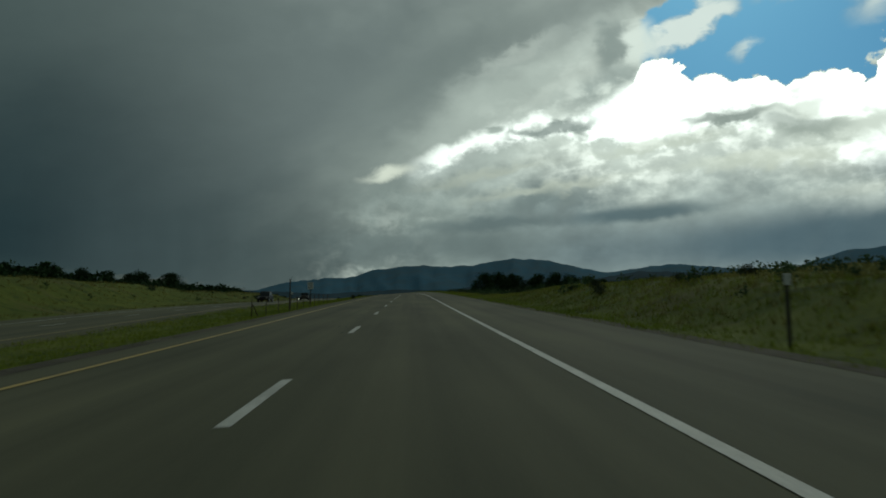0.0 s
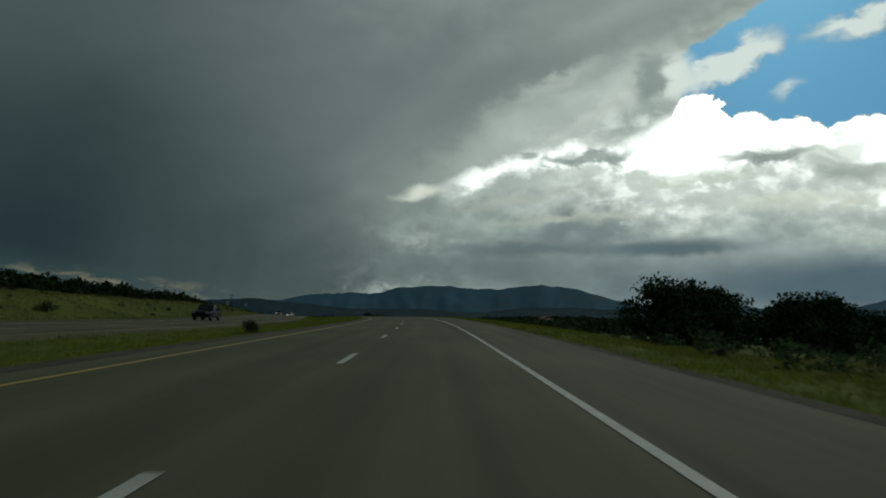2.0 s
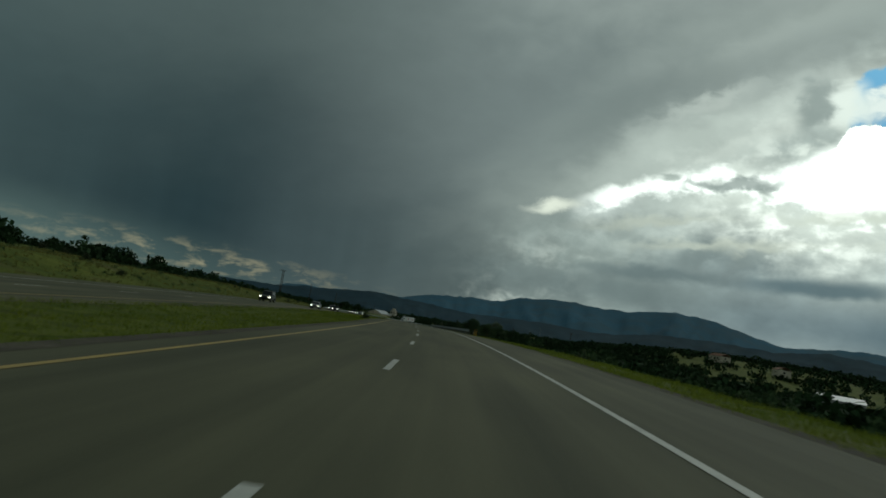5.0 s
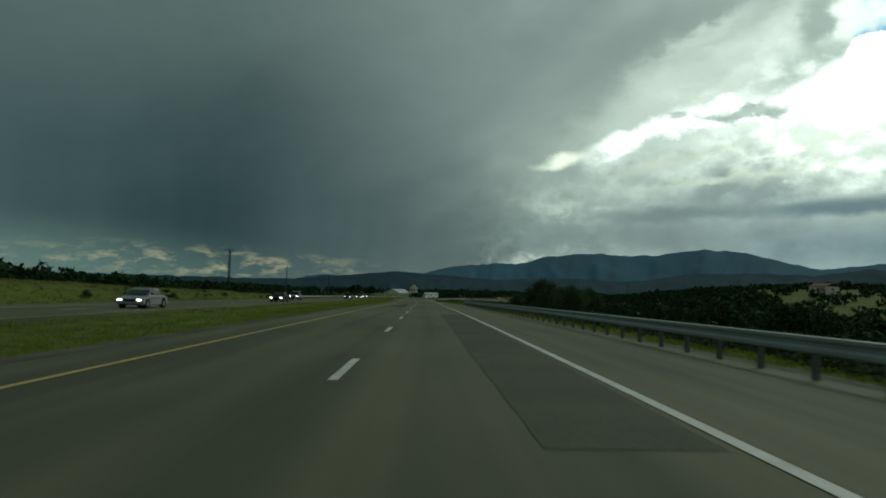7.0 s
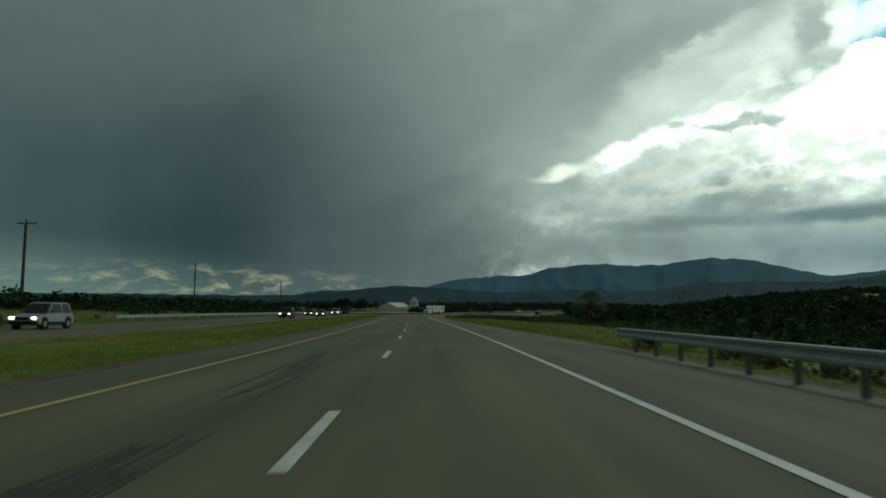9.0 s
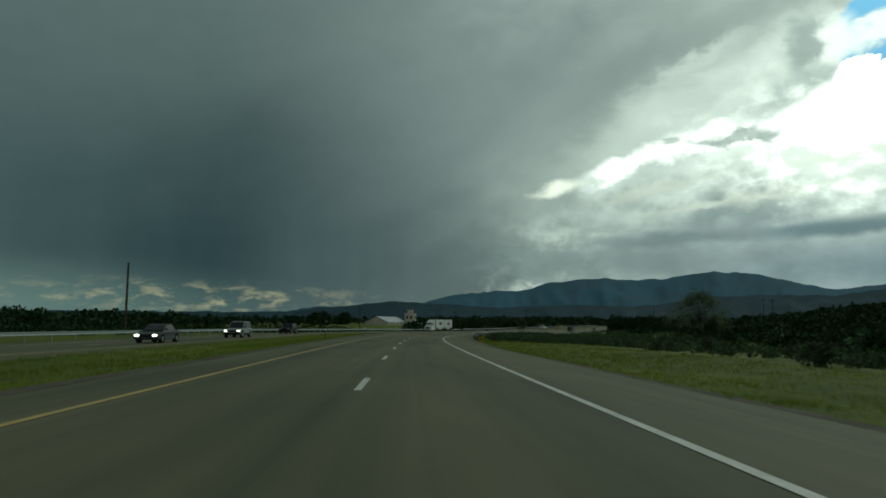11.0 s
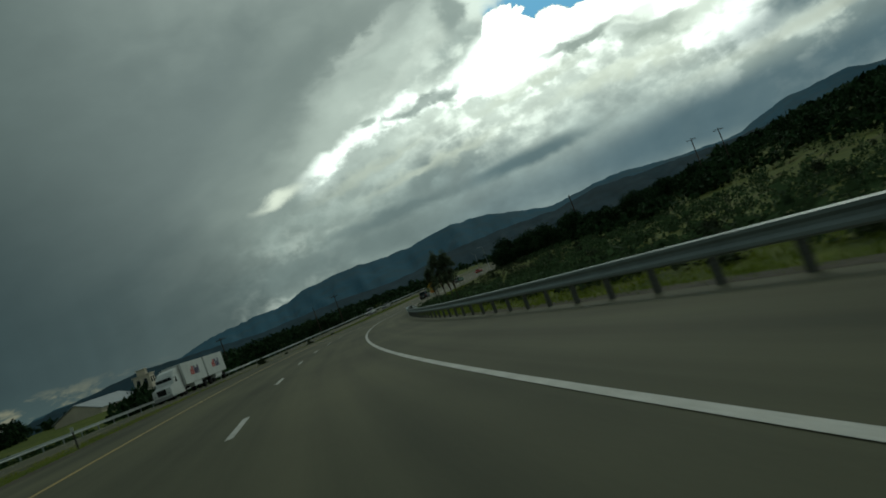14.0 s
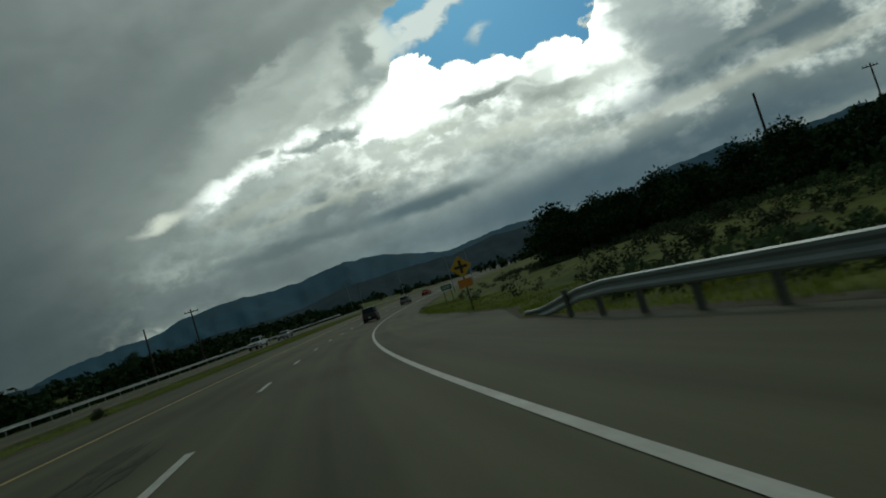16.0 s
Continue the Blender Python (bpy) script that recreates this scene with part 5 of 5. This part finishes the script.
CAR_GLASS = mat("tinted_car_glass", (0.018, 0.024, 0.026), (0.012, 0.017, 0.018), 0.12, scale=2.0, bump=0, spec=0.16)
TRIM = mat("dark_plastic_trim", (0.025, 0.025, 0.025), (0.018, 0.018, 0.018), 0.7, scale=8.0, bump=0, spec=0.06)
TAIL = mat("red_lens", (0.35, 0.012, 0.012), (0.25, 0.01, 0.01), 0.25, scale=8.0, bump=0)


def glow(name, col, strength):
    m = bpy.data.materials.new(name)
    m.use_nodes = True
    b = m.node_tree.nodes["Principled BSDF"]
    b.inputs["Base Color"].default_value = (0.8, 0.8, 0.75, 1)
    b.inputs["Emission Color"].default_value, b.inputs["Emission Strength"].default_value = (*col, 1), strength
    return m


HEADLIGHT = glow("lit_headlight", (1.0, 0.93, 0.75), 3.0)
SCALE = 0.88


def hull(profile, width, top_in=0.0, z_in=None, bevel=0.05):
    """A body from its side profile (y forward, z up), narrower above z_in."""
    bm = bmesh.new()
    rings = []
    for x in (-1, 1):
        rings.append([bm.verts.new((x * (width / 2 - (top_in if z_in is not None and z > z_in else 0.0)), y, z)) for y, z in profile])
    n = len(profile)
    bm.faces.new(rings[0])
    bm.faces.new(list(reversed(rings[1])))
    for i in range(n):
        bm.faces.new((rings[0][i], rings[1][i], rings[1][(i + 1) % n], rings[0][(i + 1) % n]))
    bmesh.ops.recalc_face_normals(bm, faces=bm.faces)
    bmesh.ops.bevel(bm, geom=bm.edges[:], offset=bevel, segments=2, affect="EDGES")
    return bm


SHAPES = {
    # length, width, belt height, roof height, cabin: rear base, rear top, front top, front base (from rear 0 to front 1), bed
    "suv": (4.6, 1.85, 1.02, 1.74, 0.01, 0.09, 0.55, 0.70, False),
    "van": (4.8, 1.9, 1.1, 1.95, 0.0, 0.04, 0.62, 0.8, False),
    "sedan": (4.7, 1.8, 0.92, 1.42, 0.14, 0.3, 0.56, 0.74, False),
    "pickup": (5.5, 1.95, 1.12, 1.85, 0.36, 0.4, 0.58, 0.7, True),
}


def vehicle(kind, s, u, paint, label, oncoming=True, lit=False, category="car", dz=None):
    L, W, belt, roof, c0, c1, c2, c3, bed = SHAPES[kind]
    car = tagged(new(kind if kind != "suv" else "sport_utility_car"), label, category, "traffic on the highway")
    lev = (opposite(s) if oncoming else 0.0) if dz is None else dz
    h0 = at(s, u, lev)
    slope = math.degrees(math.atan2((at(s + 2, u, lev) - at(s - 2, u, lev)).z, 4.0))
    car.matrix_basis = Matrix.Translation(h0) @ pose(0, 0, 0, slope if not oncoming else -slope, 0, heading(s) + (180 if oncoming else 0)) @ Matrix.Diagonal((SCALE, SCALE, SCALE, 1))
    y = lambda f: (f - 0.5) * L
    wr = 0.36 if kind in ("suv", "pickup") else 0.33
    clear = 0.3 if kind in ("suv", "pickup") else 0.24
    hood = belt - (0.02 if kind != "sedan" else 0.08)
    nose = hood - 0.14
    prof = [(y(0.01), clear + 0.1), (y(0.06), clear), (y(0.94), clear), (y(1.0), clear + 0.14), (y(1.0), nose - 0.12), (y(0.97), nose), (y(c3 + 0.02), hood), (y(c3), belt), (y(c0), belt), (y(0.0), belt - 0.06 if not bed else belt)]
    part("body", hull(prof, W, 0.06, belt - 0.08, 0.06), paint, car)
    if bed:
        part("bed_cavity", one_box(0, y(0.18), belt + 0.005, W - 0.3, L * 0.32, 0.05, 0.01), TRIM, car)
    cab = [(y(c0 + 0.01), belt - 0.05), (y(c1), roof - 0.03), (y(c1 + 0.06), roof), (y(c2 - 0.03), roof), (y(c2), roof - 0.03), (y(c3 - 0.005), belt - 0.05)]
    part("cabin", hull(cab, W - 0.22, 0.1, belt + 0.1, 0.05), paint, car)
    wx = W / 2 - 0.16

    def pane(name, pts):
        bm = bmesh.new()
        vs = [bm.verts.new(p) for p in pts]
        f = bm.faces.new(vs)
        bm.normal_update()
        r = bmesh.ops.extrude_face_region(bm, geom=[f])
        bmesh.ops.translate(bm, verts=[v for v in r["geom"] if isinstance(v, bmesh.types.BMVert)], vec=f.normal * 0.012)
        part(name, bm, CAR_GLASS, car)

    zb, zt = belt + 0.04, roof - 0.1
    k = 0.78
    fb, ft = y(c3) + 0.012, y(c2) + 0.04
    pane("windshield", [(-wx + 0.06, fb, zb), (wx - 0.06, fb, zb), (wx - 0.12, ft + 0.02, zt), (-wx + 0.12, ft + 0.02, zt)])
    rb, rt = y(c0) + 0.02, y(c1) - 0.02
    pane("rear_window", [(wx - 0.06, rb - 0.02, zb + 0.08), (-wx + 0.06, rb - 0.02, zb + 0.08), (-wx + 0.12, rt - 0.01, zt), (wx - 0.12, rt - 0.01, zt)])
    mid = (y(c1) + y(c2)) / 2
    for x in (-1, 1):
        xb, xt = x * (W / 2 - 0.105), x * (W / 2 - 0.2)
        for a, b, ta, tb in ((y(c0) + 0.25, mid - 0.05, y(c1) + 0.18, mid - 0.05), (mid + 0.05, y(c3) - 0.25, mid + 0.05, y(c2) - 0.08)):
            if b - a < 0.2:
                continue
            q = [(xb, a, zb), (xb, b, zb), (xt, tb, zt), (xt, ta, zt)]
            pane("side_window", q if x > 0 else list(reversed(q)))
        part("mirror", one_box(x * (W / 2 + 0.06), y(c3) - 0.25, belt + 0.1, 0.16, 0.1, 0.13, 0.03), TRIM, car)
        part("headlight", one_box(x * (W / 2 - 0.25), y(1.0) - 0.03, nose - 0.13, 0.32, 0.12, 0.16, 0.03), HEADLIGHT if lit else ALLOY, car)
        part("tail_light", one_box(x * (W / 2 - 0.14), y(0.0) + 0.02, belt - 0.2, 0.18, 0.1, 0.3, 0.03), TAIL, car)
        for f in (0.18, 0.81):
            w = part("wheel", rod((x * (W / 2 - 0.02), y(f), wr), (x * (W / 2 - 0.24), y(f), wr), wr * 0.6, wr * 0.6, 20), ALLOY, car)
            bm = bmesh.new()
            limb(bm, (x * (W / 2 + 0.015), y(f), wr), (x * (W / 2 - 0.24), y(f), wr), wr, wr, 24)
            bmesh.ops.bevel(bm, geom=bm.edges[:], offset=0.03, segments=2, affect="EDGES")
            part("tyre", bm, RUBBER, w)
            part("rim", rod((x * (W / 2 + 0.028), y(f), wr), (x * (W / 2 - 0.05), y(f), wr), wr * 0.5, wr * 0.66, 16), ALLOY, w)
        for f in (0.18, 0.81):
            part("wheel_arch", rod((x * (W / 2 + 0.004), y(f), wr + 0.02), (x * (W / 2 - 0.1), y(f), wr + 0.02), wr * 1.2, wr * 1.2, 22), TRIM, car)
        if kind in ("suv", "pickup"):
            part("lower_trim", one_box(x * (W / 2 + 0.004), y(0.5), clear + 0.09, 0.03, L * 0.62, 0.2, 0.01), TRIM, car)
    part("front_bumper", one_box(0, y(1.0) - 0.02, clear + 0.14, W - 0.06, 0.16, 0.2, 0.05), TRIM if kind in ("suv", "pickup") else paint, car)
    part("rear_bumper", one_box(0, y(0.0) + 0.02, clear + 0.2, W - 0.06, 0.16, 0.2, 0.05), TRIM if kind != "sedan" else paint, car)
    part("grille", one_box(0, y(1.0) + 0.005, nose - 0.15, W * 0.45, 0.05, 0.16, 0.02), TRIM, car)
    part("number_plate", one_box(0, y(0.0) - 0.07, clear + 0.42, 0.32, 0.02, 0.16, 0.004), SIGN_WHITE, car, "plain pale number plate")
    if kind in ("suv", "van"):
        for x in (-1, 1):
            part("roof_rail", rod((x * 0.62, y(c1) + 0.2, roof + 0.04), (x * 0.62, y(c2) - 0.1, roof + 0.04), 0.02, 0.02, 6), TRIM, car)
    return car


def near_lane(s):
    return opp_near(s) - 2.2


def far_lane(s):
    return opp_near(s) - 5.6


vehicle("suv", 101, far_lane(101), CAR_BLACK, "black sport utility car on the far carriageway")
vehicle("pickup", 149, far_lane(149), CAR_BLACK, "black pickup truck on the far carriageway", category="pickup truck")
vehicle("suv", 292, far_lane(292), CAR_TAN, "grey-beige sport utility car with lit headlights", lit=True)
vehicle("sedan", 318, near_lane(318), CAR_SILVER, "silver sedan with lit headlights", lit=True)
vehicle("sedan", 360, near_lane(360), CAR_BLACK, "dark sedan with lit headlights", lit=True)
vehicle("suv", 393, far_lane(393), CAR_SILVER, "silver sport utility car on the far carriageway", lit=True)
vehicle("suv", 447, near_lane(447), CAR_GREY, "dark grey sport utility car with lit headlights", lit=True)
vehicle("sedan", 478, near_lane(478), CAR_GREY, "dark sedan with lit headlights", lit=True)
vehicle("sedan", 488, far_lane(488), CAR_BLACK, "dark sedan with lit headlights", lit=True)
vehicle("suv", 497, near_lane(497), CAR_SILVER, "silver sport utility car beside the guardrail", lit=True)
vehicle("suv", 530, far_lane(530), CAR_BLACK, "dark sport utility car on the far carriageway")
vehicle("pickup", 725, near_lane(725), CAR_WHITE, "white pickup truck on the far carriageway", category="pickup truck")
vehicle("sedan", 739, near_lane(739), CAR_SILVER, "silver sedan behind a white pickup")
vehicle("van", 709, 1.3, CAR_GREY, "dark grey van with a pale roof driving ahead", oncoming=False, category="van")
vehicle("suv", 757, 1.3, CAR_SILVER, "silver sport utility car ahead on the bend", oncoming=False)
vehicle("sedan", 785, 1.3, CAR_RED, "red car ahead on the bend", oncoming=False)

# ---- the lorry with two box trailers ----
PURPLE = mat("purple_lettering_paint", (0.03, 0.015, 0.1), (0.025, 0.012, 0.08), 0.5, bump=0)
RED_MARK = mat("red_lettering_paint", (0.5, 0.03, 0.02), (0.4, 0.025, 0.02), 0.5, bump=0)
TRAILER = mat("white_trailer_panel", (0.7, 0.72, 0.7), (0.58, 0.6, 0.58), 0.45, scale=0.6, fine=6.0, bump=0)
truck_s, truck_u = 632.0, far_lane(632.0)
lorry = tagged(new("lorry"), "white lorry pulling two white box trailers with purple and red marks", "truck", "traffic on the highway")
lorry.matrix_basis = Matrix.Translation(at(truck_s, truck_u, opposite(truck_s))) @ pose(0, 0, 0, 0, 0, heading(truck_s) + 180) @ Matrix.Diagonal((0.88, 0.88, 0.88, 1))


def wheel_pair(y, x=0.95, r=0.5):
    for side in (-1, 1):
        w = part("wheel", rod((side * x, y, r), (side * (x - 0.3), y, r), r * 0.55, r * 0.55, 16), ALLOY, lorry)
        part("tyre", rod((side * (x + 0.02), y, r), (side * (x - 0.32), y, r), r, r, 22), RUBBER, w)


cab_prof = [(5.6, 0.5), (9.9, 0.5), (10.1, 0.8), (10.05, 1.7), (8.6, 2.0), (8.1, 2.9), (7.4, 3.5), (5.8, 3.75), (5.6, 3.6)]
part("cab", hull(cab_prof, 2.3, 0.08, 2.2, 0.08), TRAILER, lorry, "white sleeper cab")
for side in (-1, 1):
    part("cab_window", one_box(side * 1.1, 7.6, 2.4, 0.04, 0.8, 0.6, 0.01), CAR_GLASS, lorry)
    part("headlight", one_box(side * 0.85, 10.05, 1.1, 0.35, 0.1, 0.22, 0.03), ALLOY, lorry)
    part("exhaust_stack", rod((side * 1.2, 5.7, 1.0), (side * 1.2, 5.7, 3.9), 0.08, 0.08, 10), ALLOY, lorry)
part("windshield", one_box(0, 8.36, 2.46, 1.9, 0.04, 0.8, 0.01, pose(0, 0, 0, -29, 0, 0)), CAR_GLASS, lorry)
part("grille", one_box(0, 10.07, 1.3, 1.1, 0.06, 0.7, 0.02), TRIM, lorry)
part("bumper", one_box(0, 10.1, 0.62, 2.3, 0.2, 0.35, 0.05), ALLOY, lorry)
part("chassis", one_box(0, -2.0, 0.85, 0.9, 20.0, 0.25, 0.02), TRIM, lorry)
for y0, y1 in ((-3.3, 5.0), (-12.2, -3.9)):
    t = part("trailer", one_box(0, (y0 + y1) / 2, 2.6, 2.5, y1 - y0, 2.8, 0.05), TRAILER, lorry, "white box trailer")
    part("side_skirt", one_box(0, (y0 + y1) / 2 - 0.3, 0.95, 2.3, 3.0, 0.6, 0.03), TRAILER, lorry)
    for side in (-1, 1):
        yy = (y0 + y1) / 2
        for k, (o, w, mt) in enumerate(((1.55, 0.5, PURPLE), (0.9, 0.55, PURPLE), (0.25, 0.55, PURPLE), (-0.5, 0.6, RED_MARK), (-1.2, 0.55, RED_MARK))):
            hh = 1.1 if k in (0, 2, 3) else 0.75
            part("mark", one_box(side * 1.257, yy + o * side * 1.0 * (1 if side > 0 else -1) * -1, 2.45 + hh / 2 - 0.3, 0.012, w, hh, 0.004), mt, t)
for y in (9.0, 6.3, 5.2, -2.6, -5.0, -11.4):
    wheel_pair(y)
